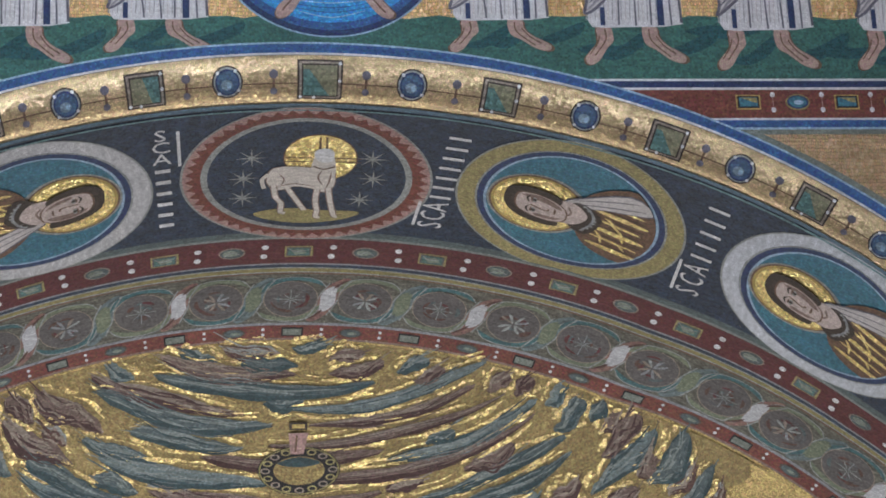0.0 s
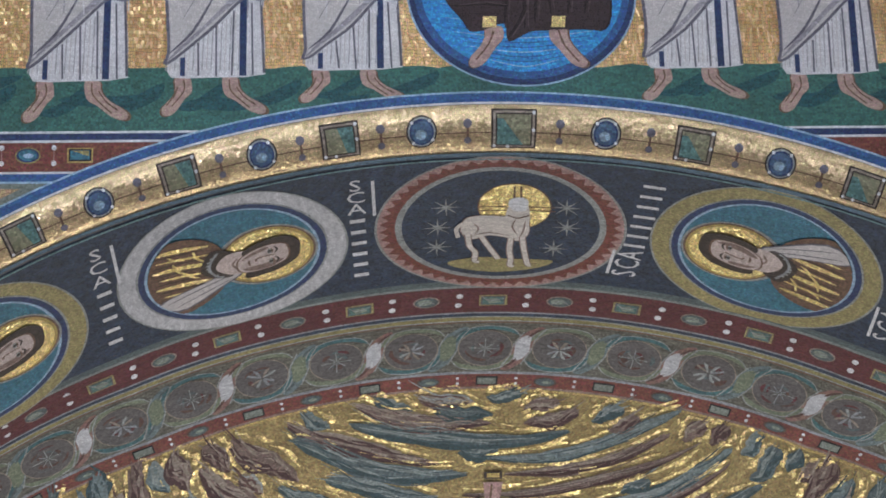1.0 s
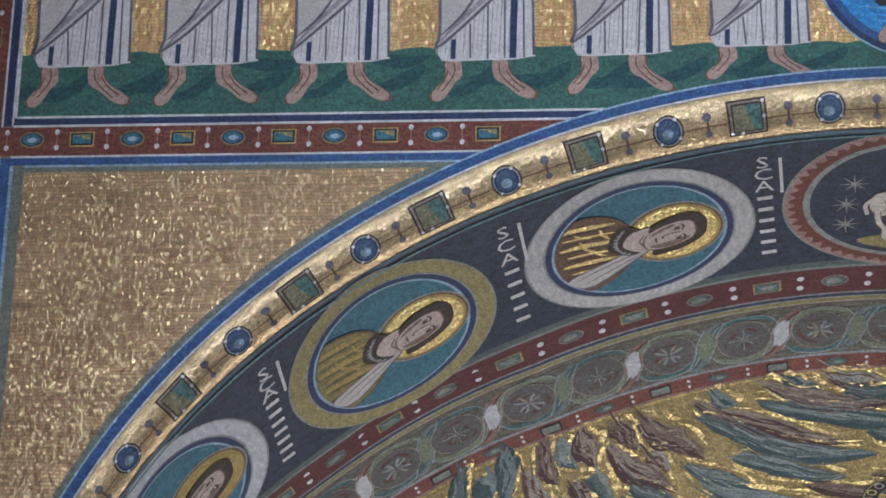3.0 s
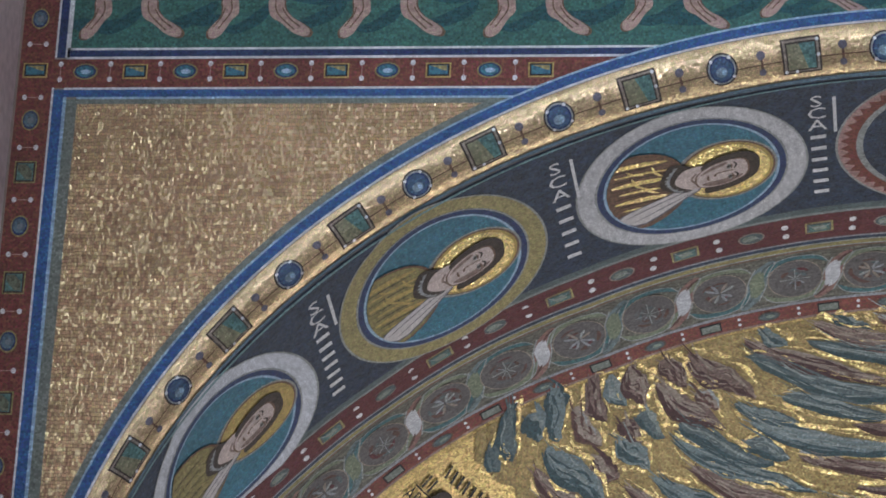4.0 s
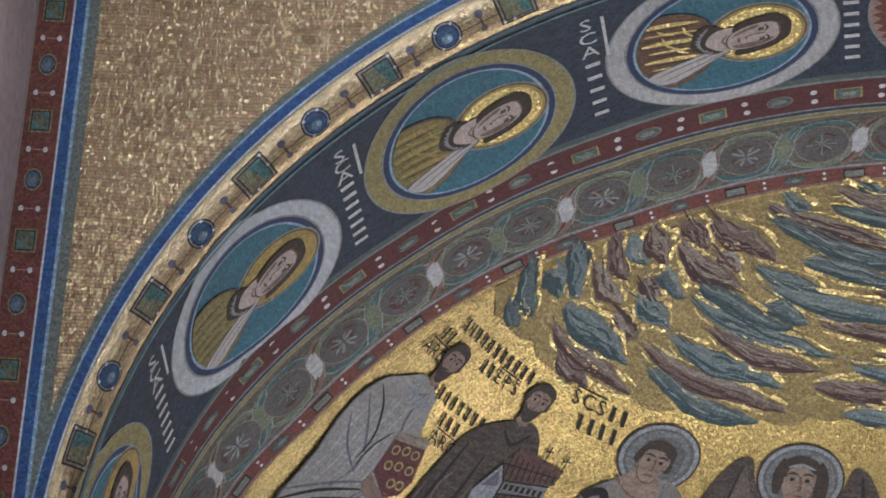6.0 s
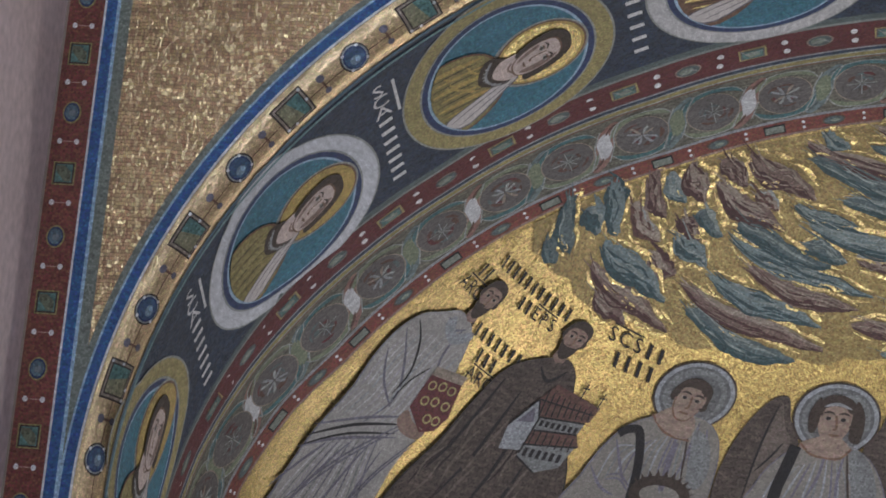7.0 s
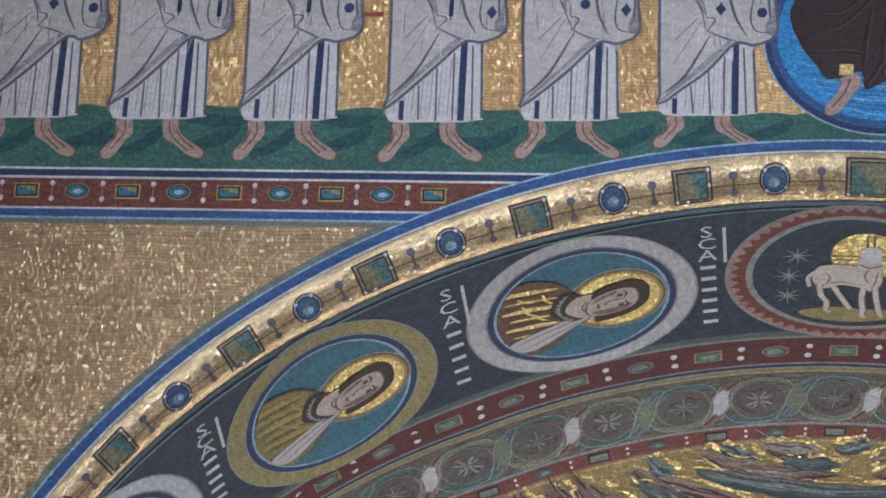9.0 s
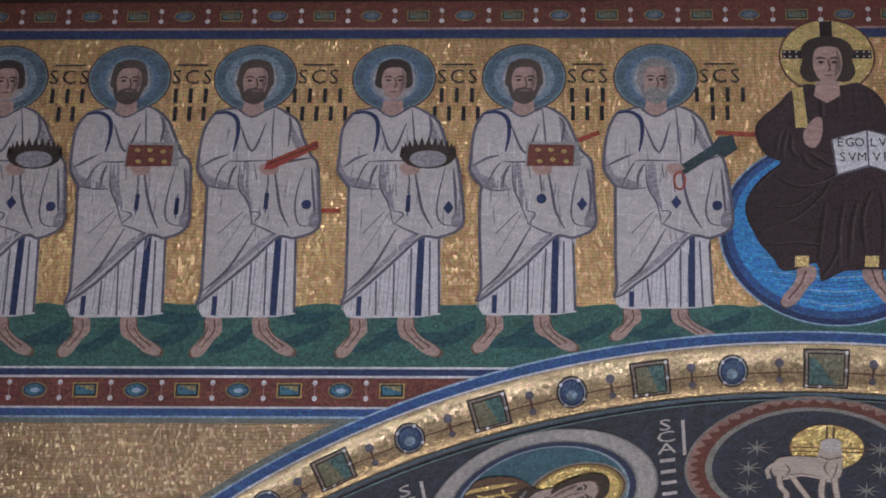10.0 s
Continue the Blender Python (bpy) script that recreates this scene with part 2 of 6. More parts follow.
def on_conch(s, d, lift=0.0):
    ph = d / APSE
    x, z, _, _ = arch_at(s, 0.0, SOFFIT, d)
    c = math.cos(ph)
    z = SPRING + (z - SPRING) * c if z > SPRING else z
    return inward(CXB + (x - CXB) * c, SOFFIT + APSE * math.sin(ph), z, lift)


def on_dome(psi0):
    """Chart round the meridian psi0 (degrees): u metres sideways, v metres up along the meridian."""
    def chart(u, v, lift=0.0):
        lam = v / 3.6
        psi = radians(psi0) + u / (4.1 * max(math.cos(lam), 0.15))
        ex, ez = math.cos(lam) * math.sin(psi), math.sin(lam)
        s = float(np.interp(math.atan2(ez, abs(ex)), TH[::-1], ARC[::-1]))
        d = APSE * math.asin(max(0.0, min(1.0, math.cos(lam) * math.cos(psi))))
        (x0, z0, _, _), (x1, z1, _, _) = raw_arch(s), arch_at(s, 0.0, SOFFIT, d)
        k = math.hypot(x1 - CXB, z1 - SPRING) / math.hypot(x0 - CX, z0 - SPRING)
        return inward(CXB + k * ARCH_A * ex, SOFFIT + APSE * math.cos(lam) * math.cos(psi), SPRING + k * ARCH_B * ez, lift)
    return chart


# ---- mesh helpers ----
def mesh_object(name, verts, faces, mats, index=None, uvs=None, parent=None, label="", smooth=False):
    me = bpy.data.meshes.new(name)
    me.from_pydata(verts, [], faces)
    for m in mats:
        me.materials.append(MATS[m])
    if index is not None:
        me.polygons.foreach_set("material_index", index)
    if uvs is not None:
        layer = me.uv_layers.new(name="UVMap")
        loops = np.empty(len(me.loops), dtype=np.int32)
        me.loops.foreach_get("vertex_index", loops)
        layer.data.foreach_set("uv", np.asarray(uvs, dtype=np.float32)[loops].ravel())
    if smooth:
        me.polygons.foreach_set("use_smooth", [True] * len(me.polygons))
    me.update()
    ob = new(name, me)
    if parent:
        ob.parent = parent
    if label:
        tagged(ob, label)
    return ob


def empty(name, label, category, group="", kind=""):
    return tagged(new(name), label, category, group, kind)


def curve_loop(pts, n=4, closed=True):
    """Rounded outline through the given corners."""
    out, k = [], len(pts)
    for i in range(k if closed else k - 1):
        p0, p1, p2, p3 = (Vector(pts[j % k] if closed else pts[min(max(j, 0), k - 1)]) for j in (i - 1, i, i + 1, i + 2))
        for j in range(n):
            t = j / n
            out.append(tuple(0.5 * (2 * p1 + (p2 - p0) * t + (2 * p0 - 5 * p1 + 4 * p2 - p3) * t * t + (3 * p1 - p0 - 3 * p2 + p3) * t ** 3)))
    if not closed:
        out.append(tuple(pts[-1]))
    return out


def oval(cx, cy, rx, ry, n=28, turn=0.0):
    c, s = math.cos(turn), math.sin(turn)
    out = []
    for i in range(n):
        a = 2 * math.pi * i / n
        x, y = rx * math.cos(a), ry * math.sin(a)
        out.append((cx + c * x - s * y, cy + s * x + c * y))
    return out


class Sheet:
    """Flat inlay drawn in the two coordinates of a surface, then laid on it, layer over layer."""

    def __init__(self):
        self.tris = []

    def tri(self, mat, lv, a, b, c):
        self.tris.append((mat, lv, (tuple(a), tuple(b), tuple(c))))

    def fill(self, pts, mat, lv=0):
        pts = [tuple(p[:2]) for p in pts]
        for t in tessellate_polygon([[Vector((*p, 0)) for p in pts]]):
            self.tri(mat, lv, *(pts[i] for i in t))
        return self

    def rect(self, x0, y0, x1, y1, mat, lv=0):
        return self.fill([(x0, y0), (x1, y0), (x1, y1), (x0, y1)], mat, lv)

    def band(self, outer, inner, mat, lv=0, closed=True):
        k = len(outer)
        for i in range(k if closed else k - 1):
            j = (i + 1) % k
            self.tri(mat, lv, outer[i], outer[j], inner[j])
            self.tri(mat, lv, outer[i], inner[j], inner[i])
        return self

    def ring(self, cx, cy, rx, ry, w, mat, lv=0, n=40, wy=None):
        return self.band(oval(cx, cy, rx, ry, n), oval(cx, cy, rx - w, ry - (w if wy is None else wy), n), mat, lv)

    def line(self, pts, w, mat, lv=0, round_off=True, taper=False):
        if round_off and len(pts) > 2:
            pts = curve_loop(pts, 4, closed=False)
        left, right, k = [], [], len(pts)
        for i, p in enumerate(pts):
            a, b = Vector(pts[max(i - 1, 0)][:2]), Vector(pts[min(i + 1, k - 1)][:2])
            t = (b - a).normalized() if (b - a).length > 1e-9 else Vector((1, 0))
            h = w / 2 * (max(0.15, math.sin(math.pi * (0.1 + 0.8 * i / max(k - 1, 1)))) if taper else 1)
            left.append((p[0] - t.y * h, p[1] + t.x * h)); right.append((p[0] + t.y * h, p[1] - t.x * h))
        return self.band(left, right, mat, lv, closed=False)

    def moved(self, fn):
        out = Sheet()
        out.tris = [(m, lv, tuple(fn(*p) for p in t)) for m, lv, t in self.tris]
        return out

    def join(self, other, dlv=0):
        self.tris += [(m, lv + dlv, t) for m, lv, t in other.tris]
        return self

    def make(self, name, chart, parent=None, label="", longest=None, base=0.004, step=0.0025):
        todo, done = list(self.tris), []
        while todo:
            m, lv, (a, b, c) = todo.pop()
            if longest:
                e = [math.dist(a, b), math.dist(b, c), math.dist(c, a)]
                k = e.index(max(e))
                if e[k] > longest:
                    a, b, c = ((a, b, c), (b, c, a), (c, a, b))[k]
                    mid = ((a[0] + b[0]) / 2, (a[1] + b[1]) / 2)
                    todo += [(m, lv, (a, mid, c)), (m, lv, (mid, b, c))]
                    continue
            done.append((m, lv, (a, b, c)))
        verts, uvs, at, faces, index, mats = [], [], {}, [], [], []
        for m, lv, t in done:
            ids = []
            for p in t:
                key = (round(p[0], 5), round(p[1], 5), lv)
                if key not in at:
                    at[key] = len(verts)
                    verts.append(chart(p[0], p[1], base + step * lv)); uvs.append(p)
                ids.append(at[key])
            if len(set(ids)) < 3:
                continue
            if m not in mats:
                mats.append(m)
            faces.append(ids); index.append(mats.index(m))
        return mesh_object(name, verts, faces, mats, index, uvs, parent, label, smooth=longest is not None)


def grid(name, chart, us, vs, mat, parent=None, label=""):
    verts = [chart(u, v) for u in us for v in vs]
    uvs = [(u, v) for u in us for v in vs]
    k = len(vs)
    faces = [(i * k + j, i * k + j + 1, (i + 1) * k + j + 1, (i + 1) * k + j) for i in range(len(us) - 1) for j in range(k - 1)]
    return mesh_object(name, verts, faces, [mat], None, uvs, parent, label, smooth=True)


def box(name, x0, x1, y0, y1, z0, z1, mat, parent=None, bevel=0.0):
    bm = bmesh.new()
    bmesh.ops.create_cube(bm, size=1)
    for v in bm.verts:
        v.co = Vector(((x0 + x1) / 2 + v.co.x * (x1 - x0), (y0 + y1) / 2 + v.co.y * (y1 - y0), (z0 + z1) / 2 + v.co.z * (z1 - z0)))
    if bevel:
        bmesh.ops.bevel(bm, geom=bm.edges[:], offset=bevel, segments=2, affect="EDGES")
    me = bpy.data.meshes.new(name)
    bm.to_mesh(me); bm.free()
    me.materials.append(MATS[mat])
    ob = new(name, me)
    if parent:
        ob.parent = parent
    return ob


def lettering(text, size):
    """Triangles of Blender's built-in font, centred, with capitals as high as size."""
    cu = bpy.data.curves.new("lettering", "FONT")
    cu.body, cu.size, cu.align_x, cu.align_y = text, size * 1.4, "CENTER", "CENTER"
    cu.resolution_u = 2
    ob = new("lettering", cu)
    me = bpy.data.meshes.new_from_object(ob.evaluated_get(bpy.context.evaluated_depsgraph_get()))
    me.calc_loop_triangles()
    tris = [[tuple(me.vertices[i].co[:2]) for i in t.vertices] for t in me.loop_triangles]
    bpy.data.objects.remove(ob); bpy.data.curves.remove(cu); bpy.data.meshes.remove(me)
    return tris


# ---- large structure ----
TOP, HALF, BACK = 10.28, 5.0, -26.0
S_ALL = [QUARTER * i / 60 for i in range(-60, 61)]
S_DOWN = [-(QUARTER + SPRING)] + S_ALL + [QUARTER + SPRING]
tagged(grid("arch_soffit", on_soffit, S_DOWN, [ROLL, 0.8, 1.4, SOFFIT], "mortar"), "inner face of the wide chancel arch", "arch", kind="structure")
tagged(grid("arch_edge", on_roll, S_DOWN, [ROLL * math.pi / 2 * i / 10 for i in range(11)], "gold_roll"), "rounded gold mosaic edge of the chancel arch", "arch", kind="structure")
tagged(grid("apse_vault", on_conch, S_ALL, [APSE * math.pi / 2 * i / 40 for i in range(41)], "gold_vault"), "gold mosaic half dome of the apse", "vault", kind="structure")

# chancel wall round the arch, with its back face
verts, faces = [], []
for k, s in enumerate(S_DOWN):
    x, z, nx, nz = arch_at(s, ROLL)
    reach = min((HALF + 0.4 - math.copysign(x, x * nx)) / max(abs(nx), 1e-6), (TOP + 0.4 - z) / max(nz, 1e-6))
    far = (max(-HALF - 0.4, min(HALF + 0.4, x + nx * reach)), z + nz * reach)
    xi, zi, _, _ = arch_at(s, 0.002, SOFFIT)
    verts += [(x, 0, z), (far[0], 0, far[1]), (xi, SOFFIT, zi), (far[0], SOFFIT, far[1])]
    if k:
        a, b = 4 * (k - 1), 4 * k
        faces += [(a, b, b + 1, a + 1), (a + 2, a + 3, b + 3, b + 2), (a + 1, b + 1, b + 3, a + 3)]
tagged(mesh_object("wall_chancel", verts, faces, ["mortar"]), "mortared chancel wall round the arch", "wall", kind="structure")
tagged(box("wall_chancel_upper", -HALF - 0.4, HALF + 0.4, 0.02, SOFFIT, 8.2, TOP + 0.4, "mortar"), "upper part of the chancel wall", "wall", kind="structure")

tagged(box("floor", -HALF - 0.5, HALF + 0.5, BACK - 0.5, 6.0, -0.2, 0.0, "marble"), "worn pale stone floor", "floor", kind="structure")
tagged(box("ceiling", -HALF - 0.5, HALF + 0.5, BACK - 0.5, 0.0, TOP, TOP + 0.25, "ceiling_wood"), "brown wooden ceiling", "ceiling", kind="structure")
tagged(box("ceiling_beam", -HALF, HALF, -0.10, -0.012, TOP - 0.06, TOP + 0.0, "dark_wood"), "dark wooden beam against the wall", "beam", kind="structure")

# nave walls with clerestory windows
for side, name in ((-1, "wall_left"), (1, "wall_right")):
    x0, x1 = sorted((side * HALF, side * (HALF + 0.5)))
    wall = empty(name, "pale pinkish plastered nave wall", "wall", kind="structure")
    box("wall_base", x0, x1, BACK, 0.02, 3.9, 7.3, "plaster", wall)
    # Low openings out of view, cut for the left-hand fill lamps.
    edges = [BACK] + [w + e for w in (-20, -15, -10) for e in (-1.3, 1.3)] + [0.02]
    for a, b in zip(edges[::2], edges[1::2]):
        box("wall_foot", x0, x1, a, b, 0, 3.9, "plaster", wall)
    box("wall_head", x0, x1, BACK, 0.02, 9.5, TOP, "plaster", wall)
    edges = [BACK] + [w + e for w in (-20, -15, -10, -5) for e in (-0.75, 0.75)] + [0.02]
    for a, b in zip(edges[::2], edges[1::2]):
        box("wall_pier", x0, x1, a, b, 7.3, 9.5, "plaster", wall)
wall = empty("wall_back", "pale plastered west wall with a large opening", "wall", kind="structure")
box("wall_base", -HALF, HALF, BACK - 0.5, BACK, 0, 4, "plaster", wall)
box("wall_head", -HALF, HALF, BACK - 0.5, BACK, 9, TOP, "plaster", wall)
for a, b in ((-HALF, -2.5), (2.5, HALF)):
    box("wall_pier", a, b, BACK - 0.5, BACK, 4, 9, "plaster", wall)

# apse wall below the vault, with four window openings
apse = empty("wall_apse", "curved apse wall below the gold vault", "wall", kind="structure")


def apse_part(a0, a1, z0, z1):
    n = max(2, int((a1 - a0) / 4))
    v, fc = [], []
    for i in range(n + 1):
        a = radians(a0 + (a1 - a0) * i / n)
        for r in (1.0, 1.09):
            for z in (z0, z1):
                v.append((CXB + ARCH_A * r * math.sin(a), SOFFIT + APSE * r * math.cos(a), z))
        if i:
            p, q = 4 * (i - 1), 4 * i
            fc += [(p, q, q + 1, p + 1), (p + 2, p + 3, q + 3, q + 2), (p + 1, q + 1, q + 3, p + 3), (p, p + 2, q + 2, q)]
    mesh_object("wall_part", v, fc, ["marble"], parent=apse)


apse_part(-90, 90, 0, 1.9)
apse_part(-90, 90, 3.9, SPRING)
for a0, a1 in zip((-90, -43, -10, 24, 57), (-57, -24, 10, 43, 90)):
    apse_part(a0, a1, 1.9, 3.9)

# ---- mosaic grounds and borders of the chancel wall ----
def s_at_height(off, z):
    lo, hi = 0.0, QUARTER
    for _ in range(40):
        mid = (lo + hi) / 2
        lo, hi = (mid, hi) if arch_at(mid, off)[1] > z else (lo, mid)
    return lo


RIM = 0.272                     # outer edge of the blue band, out from the soffit
LOW_Z = 2.5                     # the wall's mosaics end below here, out of sight
# gold spandrels
for side in (-1, 1):
    sh = Sheet()
    top = s_at_height(RIM, 7.655)
    curve = [arch_at(side * s, RIM)[:2] for s in np.linspace(top, QUARTER, 60)]
    curve = [p for p in curve if abs(p[0]) < 4.655]
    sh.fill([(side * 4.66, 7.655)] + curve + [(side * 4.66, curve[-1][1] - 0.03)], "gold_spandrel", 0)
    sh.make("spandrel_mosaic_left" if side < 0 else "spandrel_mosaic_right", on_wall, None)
    tagged(bpy.data.objects["spandrel_mosaic_left" if side < 0 else "spandrel_mosaic_right"], "plain gold mosaic ground beside the arch", "mosaic", kind="structure")

# frieze: gold above, green meadow below, both over the arch
sh = Sheet()
sh.rect(-4.72, 8.30, 4.72, 9.975, "gold", 0)
sh.make("frieze_gold_ground", on_wall)
tagged(bpy.data.objects["frieze_gold_ground"], "gold mosaic ground behind the row of figures", "mosaic", kind="structure")
sh = Sheet()
cut = s_at_height(RIM, 7.976)
random.seed(4)
edge = [(-4.72 + 9.44 * i / 120, 8.338 + 0.006 * math.sin(i * 1.7) + random.uniform(-0.008, 0.008)) for i in range(121)]
low = [(-4.72, 7.976)] + [arch_at(s, RIM)[:2] for s in np.linspace(-cut, cut, 50)] + [(4.72, 7.976)]
sh.fill(edge + low[::-1], "green", 1)
meadow = tagged(sh.make("meadow_mosaic", on_wall), "green mosaic meadow under the figures' feet", "mosaic", kind="structure")
for k in range(46):
    x = -4.6 + k * 0.205 + random.uniform(-0.06, 0.06)
    z = 8.20 + random.uniform(-0.10, 0.07)
    w = random.uniform(0.6, 1.5)
    if abs(x) > 0.75 and k % 3 == 0:
        Sheet().fill(curve_loop([(x - 0.17 * w, z + 0.01), (x - 0.06 * w, z + 0.045), (x + 0.03 * w, z + 0.03), (x + 0.18 * w, z + 0.04), (x + 0.11 * w, z - 0.01), (x + 0.02 * w, z - 0.035), (x - 0.08 * w, z - 0.025)], 3), "green_mid", 1.1 + 0.13 * (k % 3)).make("shadow_patch", on_wall, meadow)

# blue and white bands round the arch
for name, a, b, mat, lv in (("arch_white_line", 0.199, 0.211, "white", 3), ("arch_blue_band", 0.211, 0.261, "blue", 3), ("arch_outer_line", 0.261, RIM, "pale_blue", 3)):
    sh = Sheet()
    sh.band([arch_at(s, b)[:2] for s in np.linspace(-QUARTER - 1.5, QUARTER + 1.5, 161)], [arch_at(s, a)[:2] for s in np.linspace(-QUARTER - 1.5, QUARTER + 1.5, 161)], mat, lv, closed=False)
    tagged(sh.make(name, on_wall), "thin mosaic band following the arch", "trim", kind="structure")

# shadowy olive seam between the blue band and the gold
for side in (-1, 1):
    top = s_at_height(RIM, 7.69)
    ss = np.linspace(top, QUARTER, 60)
    sh = Sheet()
    sh.band([arch_at(side * s, RIM + 0.035)[:2] for s in ss], [arch_at(side * s, RIM)[:2] for s in ss], "grey_green", 1.5, closed=False)
    tagged(sh.make("arch_olive_seam", on_wall), "olive mosaic seam beside the blue band", "trim", kind="structure")


# ---- gems ----
def gem_rect(w, h, lv=3):
    sh = Sheet().rect(-w, -h, w, h, "ochre", lv).rect(-w + 0.008, -h + 0.008, w - 0.008, h - 0.008, "black", lv + 1)
    sh.rect(-w + 0.017, -h + 0.017, w - 0.017, h - 0.017, "teal", lv + 2)
    i, j = w - 0.02, h - 0.02
    sh.fill([(-i, j), (i, j), (i, -j * 0.3), (i * 0.2, j * 0.1), (-i * 0.1, j * 0.5)], "olive_ring", lv + 3)
    return sh


def gem_oval(rx, ry, lv=3, dull=False):
    sh = Sheet().fill(oval(0, 0, rx, ry, 20), "olive", lv).fill(oval(0, 0, rx - 0.008, ry - 0.008, 20), "navy", lv + 1)
    sh.fill(oval(0, 0, rx * 0.72, ry * 0.68, 18), "halo_slate" if dull else "teal", lv + 2).fill(oval(0.004, -0.004, rx * 0.4, ry * 0.3, 14), "slate_grey" if dull else "pale_blue", lv + 3)
    return sh


def gem_square(w, h, lv=3):
    sh = Sheet().rect(-w, -h, w, h, "olive", lv).rect(-w + 0.007, -h + 0.007, w - 0.007, h - 0.007, "hair", lv + 0.6).rect(-w + 0.015, -h + 0.015, w - 0.015, h - 0.015, "gem_green", lv + 1)
    sh.fill([(-w * 0.7, h * 0.2), (w * 0.1, -h * 0.7), (w * 0.65, -h * 0.7), (w * 0.65, h * 0.1), (0.0, h * 0.65), (-w * 0.7, h * 0.65)], "gem_dim", lv + 2)
    return sh


def pearls(vertical, gap=0.044, r=0.0135, lv=3):
    sh = Sheet()
    for k in (-1, 1):
        c = (0, k * gap) if vertical else (k * gap, 0)
        sh.fill(oval(*c, r, r * 1.15, 9), "white", lv)
    sh.line([(0, -gap), (0, gap)] if vertical else [(-gap, 0), (gap, 0)], 0.004, "rose", lv, round_off=False)
    return sh


mosaic("gem_dim", (0.115, 0.125, 0.085), vary=0.45)
mosaic("slate_grey", (0.13, 0.155, 0.18))
PIECES = {}


def piece(name, key, sheet, x, z, parent):
    """A small inlay on the flat wall; alike ones share one mesh."""
    if key not in PIECES:
        ob = sheet.make(name, lambda u, v, l: (u, -l, v))
        PIECES[key] = ob.data
    else:
        ob = new(name, PIECES[key])
    ob.location = (x, 0, z)
    ob.parent = parent
    return ob


lower = {-1: None, 1: None}
for side in (-1, 1):
    # lower border, ending on the arch
    sh = Sheet()
    inner = lambda z: abs(arch_at(side * s_at_height(RIM, z), RIM)[0])
    for z0, z1, mat, lv in ((7.963, 7.976, "white", 2), (7.925, 7.963, "navy", 2), (7.912, 7.925, "white", 2), (7.748, 7.912, "red", 1), (7.736, 7.748, "white", 2),
                            (7.694, 7.736, "blue", 2), (7.682, 7.694, "pale_blue", 2), (7.655, 7.682, "grey_green", 1)):
        out = 4.80 if mat == "red" else 4.665 if mat in ("grey_green", "pale_blue") else 4.735
        sh.fill([(side * out, z0), (side * inner(z0), z0), (side * inner(z1), z1), (side * out, z1)], mat, lv)
    bar = tagged(sh.make("trim_lower_border", on_wall), "brick-red mosaic border with gems between blue bands", "trim", kind="structure")
    k = 0
    while True:
        x = 2.24 + (k - 1) * 0.2655
        if x > 4.75:
            break
        if k == 0:
            k += 1
            continue
        if k % 2:
            piece("gem", "rect_h", gem_rect(0.066, 0.043), side * x, 7.838, bar)
        else:
            piece("gem", "oval_h", gem_oval(0.066, 0.047), side * x, 7.838, bar)
        piece("pearl_pair", "pearl_v", pearls(True), side * (x + 0.133), 7.838, bar)
        k += 1
    # upright border at the nave wall
    sh = Sheet().rect(side * 4.985, LOW_Z, side * 4.80, 10.05, "red", 1)
    for a, b, mat in ((4.80, 4.789, "white"), (4.789, 4.735, "blue"), (4.735, 4.717, "pale_blue"), (4.717, 4.66, "grey_green")):
        sh.rect(side * a, LOW_Z, side * b, 7.748 if a > 4.79 else 7.736 if a > 4.78 else 7.694 if a > 4.72 else 7.682, mat, 2 if mat != "grey_green" else 1)
    for a, b, mat in ((4.80, 4.789, "white"), (4.789, 4.745, "navy"), (4.745, 4.72, "white")):
        sh.rect(side * a, 7.92, side * b, 9.98, mat, 2)
    bar = tagged(sh.make("trim_side_border", on_wall), "brick-red upright mosaic border with gems", "trim", kind="structure")
    zs = [7.847]
    while zs[-1] > 3.2:
        zs.append(zs[-1] - min(0.342, 0.277 + 0.0082 * len(zs)))
    for k, z in enumerate(zs):
        if k % 2:
            piece("gem", "oval_v", gem_oval(0.048, 0.060, dull=True), side * 4.897, z, bar)
        else:
            piece("gem", "square" if k else "rect_h", gem_square(0.058, 0.062), side * 4.897, z, bar)
        piece("pearl_pair", "pearl_h", pearls(False), side * 4.897, z - 0.155, bar)
    for k in range(1, 8):
        z = 7.852 + 0.295 * k
        piece("gem", "square" if k % 2 == 0 else "oval_v", gem_oval(0.048, 0.060, dull=True), side * 4.897, z, bar)
        piece("pearl_pair", "pearl_h", pearls(False), side * 4.897, z - 0.148, bar)

# top border under the ceiling
sh = Sheet().rect(-4.985, 10.05, 4.985, 10.279, "top_red", 2).rect(-4.985, 10.036, 4.985, 10.050, "rose", 2).rect(-4.8, 9.978, 4.8, 10.036, "navy", 2).rect(-4.8, 9.970, 4.8, 9.978, "ochre", 2)
bar = tagged(sh.make("trim_top_border", on_wall), "dull red mosaic border with gems under the ceiling", "trim", kind="structure")
for k in range(-18, 19):
    x = 0.17 + 0.26 * k
    if abs(x) < 4.9:
        piece("gem", "rect_top" if k % 2 else "oval_top", gem_square(0.062, 0.034) if k % 2 else gem_oval(0.058, 0.036, dull=True), x, 10.125, bar)
        piece("pearl_pair", "pearl_top", pearls(True, 0.033), x + 0.13, 10.125, bar)

# ---- gold edge of the arch: gems, string and paired drops ----
EDGE = ROLL * math.pi / 2
edge_string = Sheet()
edge_string.line([(s, EDGE * 0.47) for s in np.linspace(-QUARTER, QUARTER, 240)], 0.007, "brown", 0, round_off=False)
strip = tagged(edge_string.make("edge_string", on_roll, longest=0.1, base=0.003), "dark beaded string along the gold arch edge", "trim", kind="structure")
